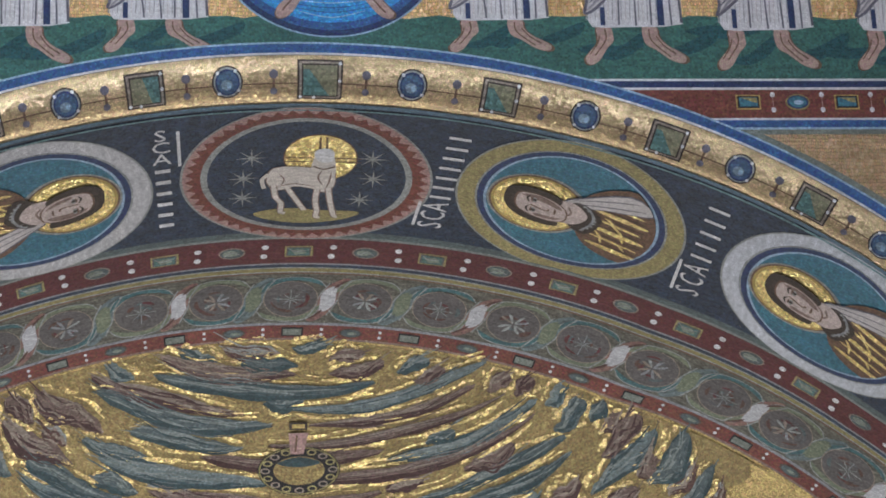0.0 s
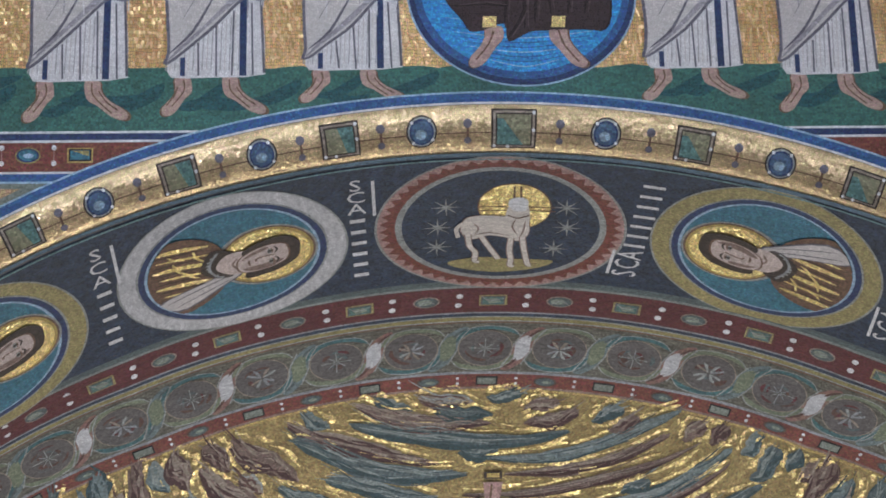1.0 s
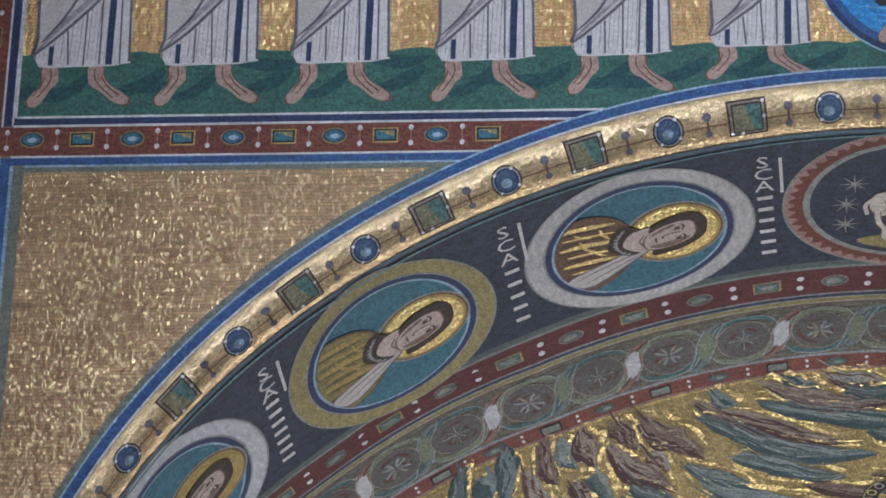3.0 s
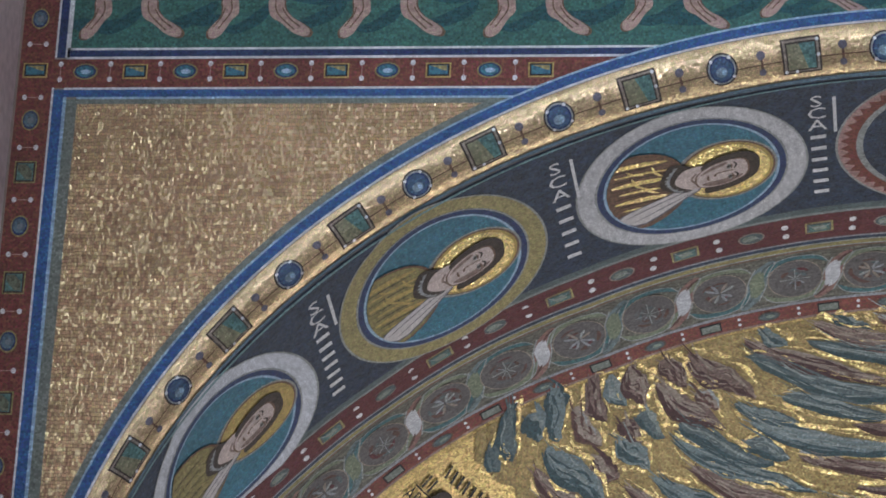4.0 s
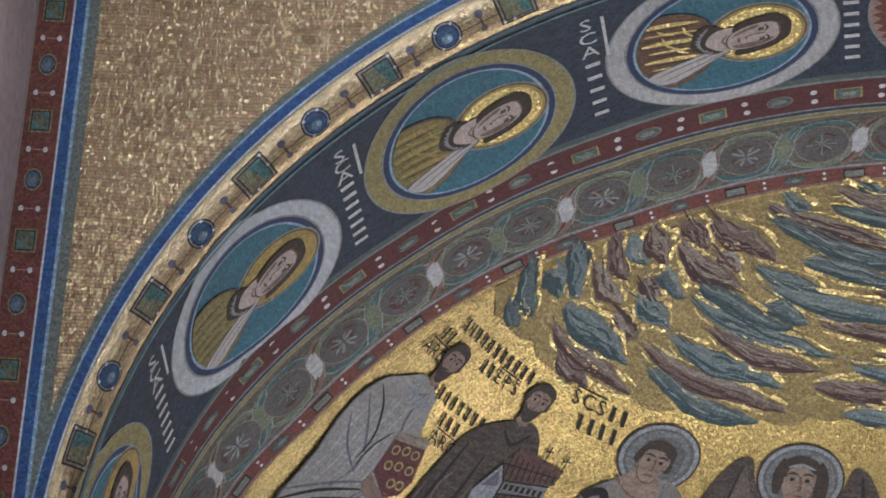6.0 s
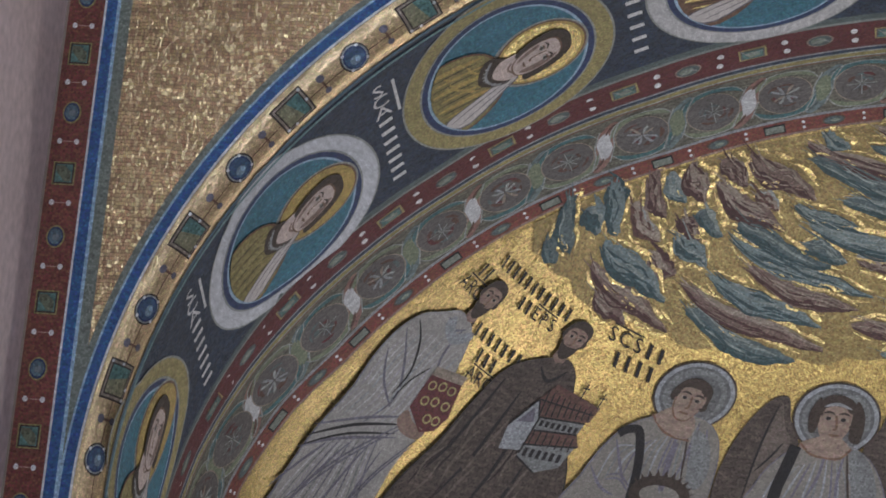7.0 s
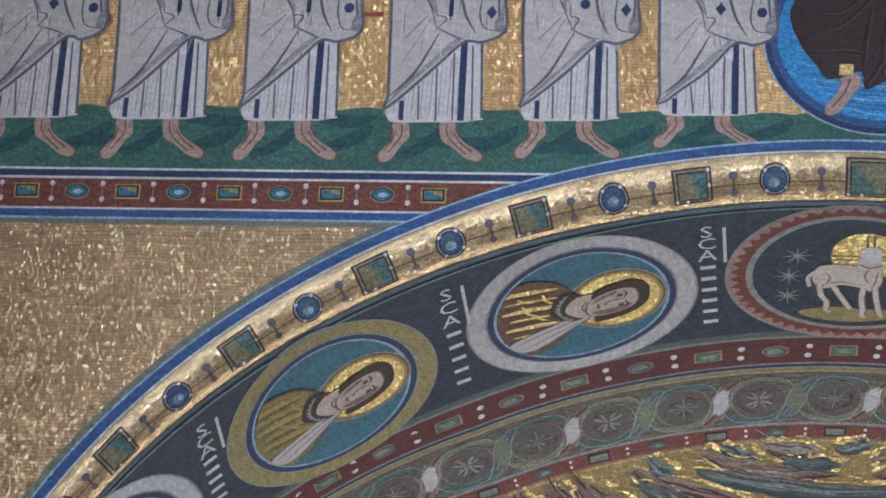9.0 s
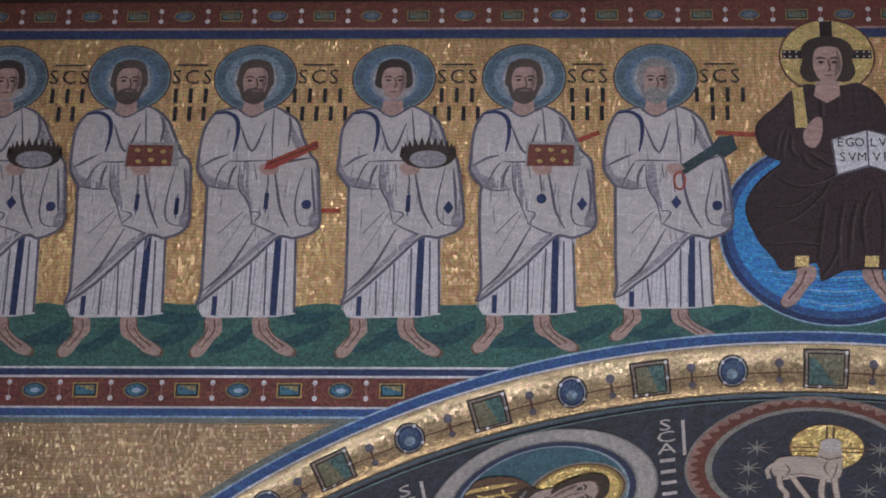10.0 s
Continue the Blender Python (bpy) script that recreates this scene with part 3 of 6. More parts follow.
GEM_L = [0.366, 0.785, 1.192, 1.621, 2.050, 2.462, 2.843, 3.232, 3.629, 4.030, 4.420, 4.830, 5.246, 5.620, 6.009]
GEM_R = [0.581, 1.039, 1.488, 1.925, 2.327, 2.740, 3.150, 3.550, 3.950, 4.350, 4.750, 5.150, 5.550, 5.950]


def edge_gem(k, s):
    sh = Sheet()
    m = EDGE * 0.42
    if k % 2:
        sh.fill(oval(s, m, 0.080, 0.088, 24), "hair", 1).fill(oval(s, m, 0.071, 0.078, 24), "cloud_pale", 2).fill(oval(s, m, 0.063, 0.069, 24), "navy", 3)
        sh.fill(oval(s, m, 0.054, 0.058, 20), "gem_blue", 4).fill(oval(s - 0.004, m + 0.012, 0.030, 0.026, 12), "pale_slate", 5).fill(oval(s + 0.008, m + 0.014, 0.012, 0.015, 10), "pale_blue", 6)
        for a in (0.6, 2.3, 3.9, 5.4):
            sh.fill(oval(s + 0.067 * math.cos(a), m + 0.073 * math.sin(a), 0.009, 0.009, 7), "white", 6)
    else:
        w, h = (0.116, 0.108) if k == 0 else (0.100, 0.096)
        sh.rect(s - w, m - h, s + w, m + h, "hair", 1).rect(s - w + 0.010, m - h + 0.011, s + w - 0.010, m + h - 0.011, "cloud_taupe", 2)
        sh.rect(s - w + 0.022, m - h + 0.022, s + w - 0.022, m + h - 0.020, "hair", 3).rect(s - w + 0.030, m - h + 0.031, s + w - 0.030, m + h - 0.028, "gem_olive", 4)
        lo, hi, e = m - h + 0.031, m + h - 0.028, w - 0.030
        if s > -0.2:
            sh.fill([(s - e, lo + 0.02), (s - e + 0.03, lo + 0.02), (s + 0.05, hi), (s - e, hi)], "gem_green", 5)
        else:
            sh.fill([(s - 0.01, lo), (s + e, lo), (s + e, hi), (s + 0.03, hi)], "gem_green", 5)
        for x, y in ((-w + 0.016, h - 0.02), (w - 0.016, -h + 0.02), (w - 0.016, 0.0), (-0.03, h - 0.016)):
            sh.fill(oval(s + x, m + y, 0.009, 0.010, 7), "white", 5)
    sh.make("edge_gem", on_roll, strip, longest=0.05, base=0.003, step=0.0015)


def edge_drops(s):
    sh = Sheet()
    sh.fill(oval(s, EDGE * 0.31, 0.023, 0.024, 12), "fold", 1).fill(oval(s, EDGE * 0.60, 0.019, 0.020, 12), "fold", 1)
    sh.line([(s, EDGE * 0.31), (s, EDGE * 0.60)], 0.013, "brown", 1, round_off=False)
    sh.make("edge_drops", on_roll, strip, longest=0.06, base=0.003, step=0.0015)


mosaic("pale_slate", (0.19, 0.25, 0.30))
mosaic("gem_olive", (0.20, 0.185, 0.115), vary=0.4)
edge_gem(0, 0.108)
for side, row in ((-1, GEM_L), (1, GEM_R)):
    last = 0.108
    for k, s in enumerate(row):
        edge_gem(k + 1, side * s)
        edge_drops((last + side * s) / 2)
        last = side * s

# ---- soffit ground and the bands at the mouth of the vault ----
def long_band(name, chart, d0, d1, mat, lv=0, reach=QUARTER + 0.6, label="thin mosaic line along the arch", n=120):
    ss = np.linspace(-reach, reach, n + 1)
    sh = Sheet()
    cuts = max(1, int((d1 - d0) / 0.25))
    for c in range(cuts):
        a, b = d0 + (d1 - d0) * c / cuts, d0 + (d1 - d0) * (c + 1) / cuts
        sh.band([(s, a) for s in ss], [(s, b) for s in ss], mat, lv, closed=False)
    ob = sh.make(name, chart, longest=9.0)
    return tagged(ob, label, "trim", kind="structure")


long_band("soffit_front_line", on_roll, EDGE * 0.87, EDGE * 0.995, "halo_slate", 0.5)
long_band("soffit_white_line", on_soffit, 0.218, 0.234, "teal_light", 2)
tagged(long_band("soffit_ground", on_soffit, 0.205, 1.85, "soffit_ground", 0), "dark blue-black mosaic ground of the arch soffit", "mosaic")
for name, a, b, mat, lv in (("vault_dark_line", 0.0, 0.05, "soffit_ground", 0), ("vault_teal_line", 0.05, 0.125, "cloud_slate", 0), ("vault_white_line", 0.125, 0.155, "cloud_ash", 0),
                            ("vault_red_band", 0.155, 0.47, "red_dark", 0), ("vault_inner_line", 0.47, 0.487, "halo_grey", 0), ("vault_dark_edge", 0.487, 0.52, "soffit_ground", 0), ("vault_pale_line", 0.52, 0.532, "cloud_pale", 0),
                            ("vault_olive_line", 0.532, 0.57, "olive", 0), ("vault_grey_line", 0.57, 0.582, "cloud_pale", 0), ("vault_brown_line", 0.582, 0.60, "brown", 0), ("vault_ribbon_band", 0.60, 1.115, "ribbon_ground", 0),
                            ("vault_lower_line", 1.115, 1.14, "halo_grey", 0), ("vault_lower_red", 1.14, 1.262, "red", 0), ("vault_gold_line", 1.262, 1.282, "cloud_rose", 0)):
    long_band(name, on_conch, a, b, mat, lv, reach=QUARTER)

# the repeats along the vault's border stand closer together low down on either side
NOMINAL = [0.464 * k for k in range(14)]
ACTUAL = [0.0, 0.464, 0.932, 1.405, 1.860, 2.315, 2.795, 3.215, 3.655, 4.10, 4.535, 4.935, 5.325, 5.69]


def along(s):
    return math.copysign(float(np.interp(abs(s), NOMINAL, ACTUAL)), s)


ribbon = bpy.data.objects["vault_ribbon_band"]
mosaic("rose_dim", (0.225, 0.125, 0.105))
mosaic("sage", (0.165, 0.185, 0.125))
mosaic("sage_pale", (0.21, 0.245, 0.20))
mosaic("teal_dim", (0.055, 0.125, 0.135))
random.seed(9)
for k in range(-13, 14):
    s = along(0.464 * k) + 0.005
    d = 0.862
    sh = Sheet()
    # twisting ribbon between the discs: pale with reddish ends, or greenish
    kind = k % 2
    warm = kind == 0
    gap = (along(0.464 * (k + 1)) - along(0.464 * k)) / 2
    m = s + gap
    belly = [(m - 0.125, d + 0.215), (m - 0.075, d + 0.10), (m - 0.055, d - 0.02), (m - 0.005, d - 0.14), (m + 0.085, d - 0.225), (m + 0.125, d - 0.205), (m + 0.075, d - 0.09), (m + 0.055, d + 0.03), (m + 0.010, d + 0.15), (m - 0.08, d + 0.235)]
    sh.fill(curve_loop(belly, 4), "rose_dim" if warm else "cloud_mist", 1)
    core = [(m - 0.045, d + 0.13), (m - 0.046, d + 0.04), (m - 0.044, d - 0.04), (m - 0.005, d - 0.115), (m + 0.045, d - 0.13), (m + 0.046, d - 0.04), (m + 0.044, d + 0.04), (m + 0.005, d + 0.115)]
    sh.fill(curve_loop(core, 4), "ring_grey" if warm else "sage", 2)
    for e in (-1, 1):
        sh.line([(m - e * 0.115, d + e * 0.21), (m - e * 0.065, d + e * 0.165), (m - e * 0.030, d + e * 0.115)], 0.020, "cloud_brown" if warm else "cloud_slate", 2.4, taper=True)
        sh.line([(m + 0.13, d - 0.21), (m + 0.075, d - 0.09), (m + 0.055, d + 0.03), (m + 0.0, d + 0.17)] if e > 0 else [(m - 0.13, d + 0.21), (m - 0.075, d + 0.09), (m - 0.055, d - 0.03), (m, d - 0.17)], 0.009, "cloud_pale", 2.6)
    # arcs of teal and sage that hold the disc
    for e in (-1, 1):
        arc = [(s + e * 0.20, d + e * 0.05), (s + e * 0.14, d + e * 0.185), (s, d + e * 0.235), (s - e * 0.15, d + e * 0.21), (s - e * 0.21, d + e * 0.13), (s - e * 0.10, d + e * 0.185), (s + e * 0.03, d + e * 0.19), (s + e * 0.13, d + e * 0.12)]
        sh.fill(curve_loop(arc, 3), ("teal_dim", "sage")[(k + (e > 0)) % 2], 1.3)
        sh.line(arc[:5], 0.008, "cloud_pale", 1.6)
    sh.ring(s, d, 0.172, 0.192, 0.007, "cloud_taupe", 3, 30)
    sh.fill(oval(s, d, 0.165, 0.185, 28), "disc", 3)
    for _ in range(12):
        a, r = random.uniform(0, 6.28), random.uniform(0.05, 0.13)
        sh.line([(s + r * math.cos(a), d + r * math.sin(a)), (s + r * math.cos(a + 0.4), d + r * math.sin(a + 0.4)), (s + r * math.cos(a + 0.8), d + r * math.sin(a + 0.8))], random.uniform(0.014, 0.03), random.choice(("cloud_slate", "cloud_brown", "halo_dark", "cloud_brown", "red_dark")), 4.0 + 0.03 * _, taper=True)
    petals = 4 if kind else 8
    for p in range(petals):
        a = 2 * math.pi * p / petals + (math.pi / 4 if kind else 0) + random.uniform(-0.08, 0.08)
        r = random.uniform(0.085, 0.105) if kind or p % 2 == 0 else random.uniform(0.055, 0.075)
        c, q = math.cos(a), math.sin(a)
        if kind:
            for e in (-0.30, 0.30):
                sh.line([(s + 0.01 * c, d + 0.01 * q), (s + 0.7 * r * math.cos(a + e), d + 0.8 * r * math.sin(a + e)), (s + r * math.cos(a + e * 0.8), d + 1.1 * r * math.sin(a + e * 0.8))], 0.020, random.choice(("cloud_pale", "cloud_taupe", "halo_grey")), 5 + 0.05 * p, taper=True)
        else:
            sh.line([(s + 0.008 * c, d + 0.008 * q), (s + r * c, d + 1.1 * r * q)], 0.020, random.choice(("cloud_pale", "cloud_pale", "halo_grey")), 6, round_off=False, taper=True)
    sh.make("ribbon_disc", on_conch, ribbon, longest=0.15, base=0.006, step=0.0018)

red = bpy.data.objects["vault_red_band"]
for k in range(-31, 32):
    s = along(0.022 + 0.1975 * k)
    sh = Sheet()
    if k % 2:
        for e in (-0.055, 0.06):
            sh.fill(oval(s + random.uniform(-0.008, 0.008), 0.315 + e, 0.021, 0.030, 9), "white", 1)
    elif k % 4:
        sh.fill(oval(s, 0.315, 0.080, 0.070, 18), "cloud_taupe", 1).fill(oval(s, 0.315, 0.070, 0.060, 18), "cloud_slate", 2).fill(oval(s - 0.01, 0.31, 0.045, 0.036, 14), "sage_pale", 3).line([(s - 0.05, 0.35), (s, 0.30), (s + 0.05, 0.33)], 0.012, "cloud_pale", 4, taper=True)
    else:
        sh.fill([(s - 0.085, 0.250), (s + 0.080, 0.245), (s + 0.086, 0.378), (s - 0.080, 0.384)], "olive_ring", 1).rect(s - 0.072, 0.260, s + 0.070, 0.370, "halo_dark", 2).rect(s - 0.062, 0.270, s + 0.060, 0.360, "gem_green", 3).fill([(s - 0.05, 0.29), (s + 0.02, 0.275), (s + 0.05, 0.33), (s - 0.02, 0.35)], "sage_pale", 4).line([(s - 0.07, 0.25), (s - 0.02, 0.31), (s + 0.06, 0.28)], 0.010, "cloud_pale", 5, taper=True)
    sh.make("vault_pearls" if k % 2 else "vault_gem", on_conch, red, longest=0.15, base=0.006, step=0.0018)

red = bpy.data.objects["vault_lower_red"]
for k in range(-32, 33):
    s = along(0.032 + 0.19 * k)
    sh = Sheet()
    if k % 2:
        for e in (-0.025, 0.025):
            sh.fill(oval(s, 1.20 + e, 0.011, 0.014, 8), "white", 1)
    elif k % 4:
        sh.fill(oval(s, 1.20, 0.075, 0.044, 16), "hair_brown", 1).fill(oval(s, 1.20, 0.062, 0.034, 16), "cloud_slate", 2).fill(oval(s + 0.01, 1.20, 0.030, 0.015, 10), "sage_pale", 3)
    else:
        sh.rect(s - 0.07, 1.158, s + 0.07, 1.242, "black", 1).rect(s - 0.06, 1.17, s + 0.06, 1.23, "grey_green", 2)
    sh.make("vault_pearls" if k % 2 else "vault_gem", on_conch, red, longest=0.15, base=0.006, step=0.0018)

# ---- inscriptions ----
def bars(count, x, y, size, mat, pitch=0.80, thick=0.26):
    """A name that is not spelt out: one plain bar for each letter."""
    out = []
    for i in range(count):
        cx = x + (i - (count - 1) / 2) * size * pitch
        out.append(Sheet().rect(cx - size * thick / 2, y - size * 0.5, cx + size * thick / 2, y + size * 0.5, mat, 1))
    return out


def glyphs(text, x, y, size, mat, squeeze=1.0):
    """One sheet for each letter of a word that can be read."""
    out = []
    for i, ch in enumerate(text):
        sh = Sheet()
        cx = x + (i - (len(text) - 1) / 2) * size * 0.92
        for t in lettering(ch, size):
            sh.tri(mat, 1, *((cx + p[0] * squeeze, y + p[1]) for p in t))
        out.append(sh)
    return out


# ---- medallions of the soffit ----
def bust(style, turn):
    """Plain veiled bust, drawn upright, before it is turned on the soffit."""
    sh = Sheet()
    cloth, stripe = {"gold": ("brown", "gold_bright"), "olive": ("olive", "ochre"), "plain": ("olive", "olive_ring")}[style]
    sh.fill(curve_loop([(-0.50, -0.40), (-0.47, -0.20), (-0.34, -0.08), (-0.16, -0.03), (0.12, -0.03), (0.30, -0.08), (0.46, -0.22), (0.50, -0.40), (0.2, -0.50), (-0.2, -0.50)], 3), "brown", 6)
    sh.fill(curve_loop([(-0.48, -0.40), (-0.45, -0.21), (-0.33, -0.095), (-0.16, -0.05), (0.12, -0.05), (0.29, -0.095), (0.44, -0.23), (0.48, -0.40), (0.2, -0.50), (-0.2, -0.50)], 3), cloth, 6.5)
    for k in range(6):
        x = -0.40 + 0.115 * k
        sh.line([(x, -0.44 + 0.03 * (k % 2)), (x + 0.03, -0.28), (x + 0.08, -0.11)], 0.026 if k % 2 else 0.052, stripe, 7 + 0.1 * k, taper=True)
        sh.line([(x + 0.05, -0.44), (x + 0.075, -0.30), (x + 0.11, -0.14)], 0.012, "hair", 7.7, taper=True)
    # veil end over the shoulder
    sh.fill(curve_loop([(0.15, 0.05), (0.24, -0.04), (0.44, -0.30), (0.34, -0.46), (0.23, -0.42), (0.15, -0.18), (0.07, -0.02)], 3), "fold", 8)
    sh.fill(curve_loop([(0.15, 0.035), (0.23, -0.05), (0.42, -0.30), (0.33, -0.44), (0.24, -0.41), (0.16, -0.18), (0.09, -0.02)], 3), "robe", 8.3)
    sh.line([(0.14, -0.02), (0.22, -0.22), (0.29, -0.40)], 0.012, "fold", 9, taper=True)
    sh.line([(0.18, 0.0), (0.29, -0.20), (0.37, -0.36)], 0.010, "fold", 9, taper=True)
    sh.fill(curve_loop([(-0.24, -0.10), (-0.14, 0.02), (0.10, 0.02), (0.16, -0.06), (0.0, -0.18)], 4), "hair", 8.6)
    sh.line([(-0.20, -0.07), (-0.10, -0.115), (0.0, -0.13), (0.10, -0.10), (0.14, -0.06)], 0.016, "halo_grey", 9.3)
    for k in range(9):
        a = k / 8
        sh.fill(oval(-0.185 + 0.315 * a, -0.055 - 0.085 * math.sin(math.pi * (0.1 + 0.85 * a)), 0.011, 0.011, 7), "cloud_pale", 9.6)
    for x, z, dx, dz in ((-0.30, -0.20, 0.16, 0.05), (-0.22, -0.32, 0.18, 0.06), (-0.06, -0.26, 0.12, 0.07), (-0.33, -0.34, 0.10, 0.09)):
        sh.line([(x, z), (x + dx * 0.6, z + dz * 0.35), (x + dx, z + dz)], 0.020, stripe, 8.1, taper=True)
    # neck, hair and plain face; the head leans a little towards the nave
    head = lambda pts: [(x - turn * 0.30 * (z - 0.20), z) for x, z in pts]
    sh.fill(curve_loop([(-0.115, 0.12), (-0.145, -0.02), (0.0, -0.095), (0.135, -0.01), (0.115, 0.12)], 4), "skin_grey", 10)
    sh.line([(-0.06, 0.03), (0.0, 0.0), (0.07, 0.02)], 0.014, "cloud_rose", 10.2)
    sh.fill(curve_loop(head([(-0.165, 0.06), (-0.225, 0.17), (-0.205, 0.30), (-0.10, 0.375), (0.03, 0.385), (0.16, 0.35), (0.225, 0.22), (0.185, 0.06), (0.0, 0.10)]), 4), "hair", 10.4)
    sh.fill(curve_loop(head([(-0.155, 0.21), (-0.142, 0.10), (-0.075, 0.025), (0.065, 0.025), (0.135, 0.10), (0.155, 0.21), (0.10, 0.315), (-0.09, 0.315)]), 4), "brown", 10.8)
    sh.fill(curve_loop(head([(-0.147, 0.21), (-0.135, 0.10), (-0.070, 0.034), (0.060, 0.034), (0.128, 0.10), (0.147, 0.21), (0.094, 0.305), (-0.084, 0.305)]), 4), "skin_grey", 11.2)
    sh.fill(curve_loop(head([(0.05, 0.05), (0.122, 0.11), (0.140, 0.21), (0.09, 0.29), (0.075, 0.17)]), 4), "cloud_rose", 11.6)
    sh.fill(curve_loop(head([(-0.135, 0.20), (-0.12, 0.11), (-0.065, 0.05), (-0.085, 0.12), (-0.105, 0.20)]), 4), "cloud_rose", 11.6)
    sh.line(head([(-0.005, 0.235), (-0.026, 0.145), (0.008, 0.128)]), 0.013, "brown", 12)
    for x in (-0.066, 0.070):
        sh.line(head([(x - 0.046, 0.240), (x, 0.256), (x + 0.046, 0.240)]), 0.013, "hair", 12, taper=True)
        sh.fill(head(oval(x, 0.214, 0.034, 0.014, 12)), "cloud_pale", 12.2).fill(head(oval(x, 0.214, 0.017, 0.014, 10)), "hair", 12.5)
        sh.line(head([(x - 0.036, 0.224), (x, 0.231), (x + 0.036, 0.224)]), 0.009, "brown", 12.6, taper=True)
    sh.line(head([(-0.038, 0.094), (0.0, 0.090), (0.040, 0.094)]), 0.014, "brown", 12.2, taper=True)
    return sh


def medallion(s0, d0, ring_mat, style, turn, gold, rs, rd):
    thing = empty("medallion", "oval mosaic medallion with a plain veiled bust and %s halo" % ("gold" if gold else "olive"), "medallion", "medallions on the arch soffit")
    sgn = turn

    def place(u, v, l):
        return on_soffit(s0 + sgn * v, d0 + sgn * u, l)
    opts = dict(longest=0.10, base=0.0065, step=0.0014)
    Sheet().ring(0, 0, rd, rs, 0.012, "cloud_pale", 1, 56).ring(0, 0, rd - 0.012, rs - 0.012, 0.128, ring_mat, 1, 56, 0.098).make("outer_ring", place, thing, **opts)
    Sheet().ring(0, 0, rd - 0.140, rs - 0.110, 0.012, "cloud_pale", 2, 48).ring(0, 0, rd - 0.152, rs - 0.122, 0.050, "navy", 2, 48, 0.036).ring(0, 0, rd - 0.202, rs - 0.158, 0.016, "pale_blue", 2, 48).make("inner_ring", place, thing, **opts)
    Sheet().fill(oval(0, 0, rd - 0.216, rs - 0.172, 48), "teal", 1).make("ground", place, thing, **opts)
    halo = Sheet().fill(oval(0, 0.195, 0.392, 0.290, 36), "cloud_pale", 2.5).fill(oval(0, 0.20, 0.375, 0.272, 36), "brown", 3).fill(oval(0, 0.20, 0.36, 0.260, 36), "ochre", 4).ring(0, 0.20, 0.335, 0.242, 0.10, "gold_bright" if gold else "ochre", 5, 32, 0.08)
    halo.make("halo", place, thing, **opts)
    # the bust stays inside the inner oval
    inner_d, inner_s = rd - 0.218, rs - 0.174

    def clip(u, v):
        k = math.hypot(u / inner_d, v / inner_s)
        return (u, v) if k < 1 else (u / k, v / k)
    whole = bust(style, turn).moved(clip)
    for name, low, high in (("garment", 0, 8), ("veil", 8, 10), ("head", 10, 99)):
        layer = Sheet()
        layer.tris = [t for t in whole.tris if low <= t[1] < high]
        layer.make(name, place, thing, **opts)
    return thing


LEFT = [(-1.463, 1.116, "ring_grey", "gold", 0.655, 0.885), (-2.940, 1.124, "olive_ring", "olive", 0.637, 0.940), (-4.391, 1.140, "ring_white", "plain", 0.614, 0.965), (-5.86, 1.00, "olive_ring", "plain", 0.59, 0.86)]
for s, d, ring, style, rs, rd in LEFT:
    medallion(s, d, ring, style, 1, style != "plain", rs, rd)
RIGHT = [(1.532, 1.102, "olive_ring", "gold", 0.660, 0.908), (3.062, 1.078, "ring_white", "gold", 0.646, 0.912), (4.52, 1.10, "olive_ring", "plain", 0.62, 0.94)]
for s, d, ring, style, rs, rd in RIGHT:
    medallion(s, d, ring, style, -1, True, rs, rd)


def soffit_title(s0, count, right=False, lean=0.0):
    """Three letters with a contraction stroke, then a bar for each letter of the name."""
    thing = empty("inscription", "pale mosaic lettering running along the dark soffit", "inscription", "inscriptions on the arch soffit")
    step = 1.36 / (count + 3)
    parts = []
    for i in range(count + 3):
        v0 = 0.37 + (i + 0.5) * step if not right else 1.74 - (i + 0.5) * step
        sh = Sheet()
        if i < 3:
            # letters stand stacked towards the vault on the left, and run back on the right
            for t in lettering("SCA"[i], 0.132):
                uv = [(p[0] * 0.85, v0 - p[1] * 1.08) if not right else (-p[1] * 1.1, v0 - p[0] * 1.05) for p in t]
                sh.tri("white", 1, *((s0 + u + lean * (v - 1.0), v) for u, v in uv))
        else:
            u0 = s0 + lean * (v0 - 1.0)
            if right:
                sh.rect(u0 - 0.060, v0 - 0.017, u0 + 0.060, v0 + 0.017, "white", 1)
            else:
                sh.rect(u0 - 0.042, v0 - 0.023, u0 + 0.042, v0 + 0.023, "white", 1)
        parts.append(sh)
    a, b = (0.40, 0.40 + 3 * step) if not right else (1.70, 1.70 - 2.6 * step)
    u = 0.095 if not right else -0.100
    parts.append(Sheet().line([(s0 + u + lean * (a - 1), a), (s0 + u + lean * (b - 1), b)], 0.018, "white", 1, round_off=False))
    for sh in parts:
        sh.make("letter", on_soffit, thing, longest=0.1, base=0.0065)


soffit_title(-0.748, 6, lean=-0.01)
soffit_title(-2.180, 5, lean=-0.03)
soffit_title(-3.667, 7, lean=-0.08)
soffit_title(-5.122, 7, lean=-0.135)
soffit_title(0.816, 7, right=True, lean=-0.085)
soffit_title(2.300, 5, right=True, lean=-0.011)
soffit_title(3.80, 6, right=True)

# ---- medallion of the lamb at the crown ----
thing = empty("lamb_medallion", "round medallion with zigzag border and white lamb on dark ground", "medallion")
O = dict(longest=0.10, base=0.0065, step=0.0014)
s0, d0, rs, rd = 0.041, 1.098, 0.702, 0.912


def at_crown(u, v, l):
    return on_soffit(s0 + u, d0 - v, l)


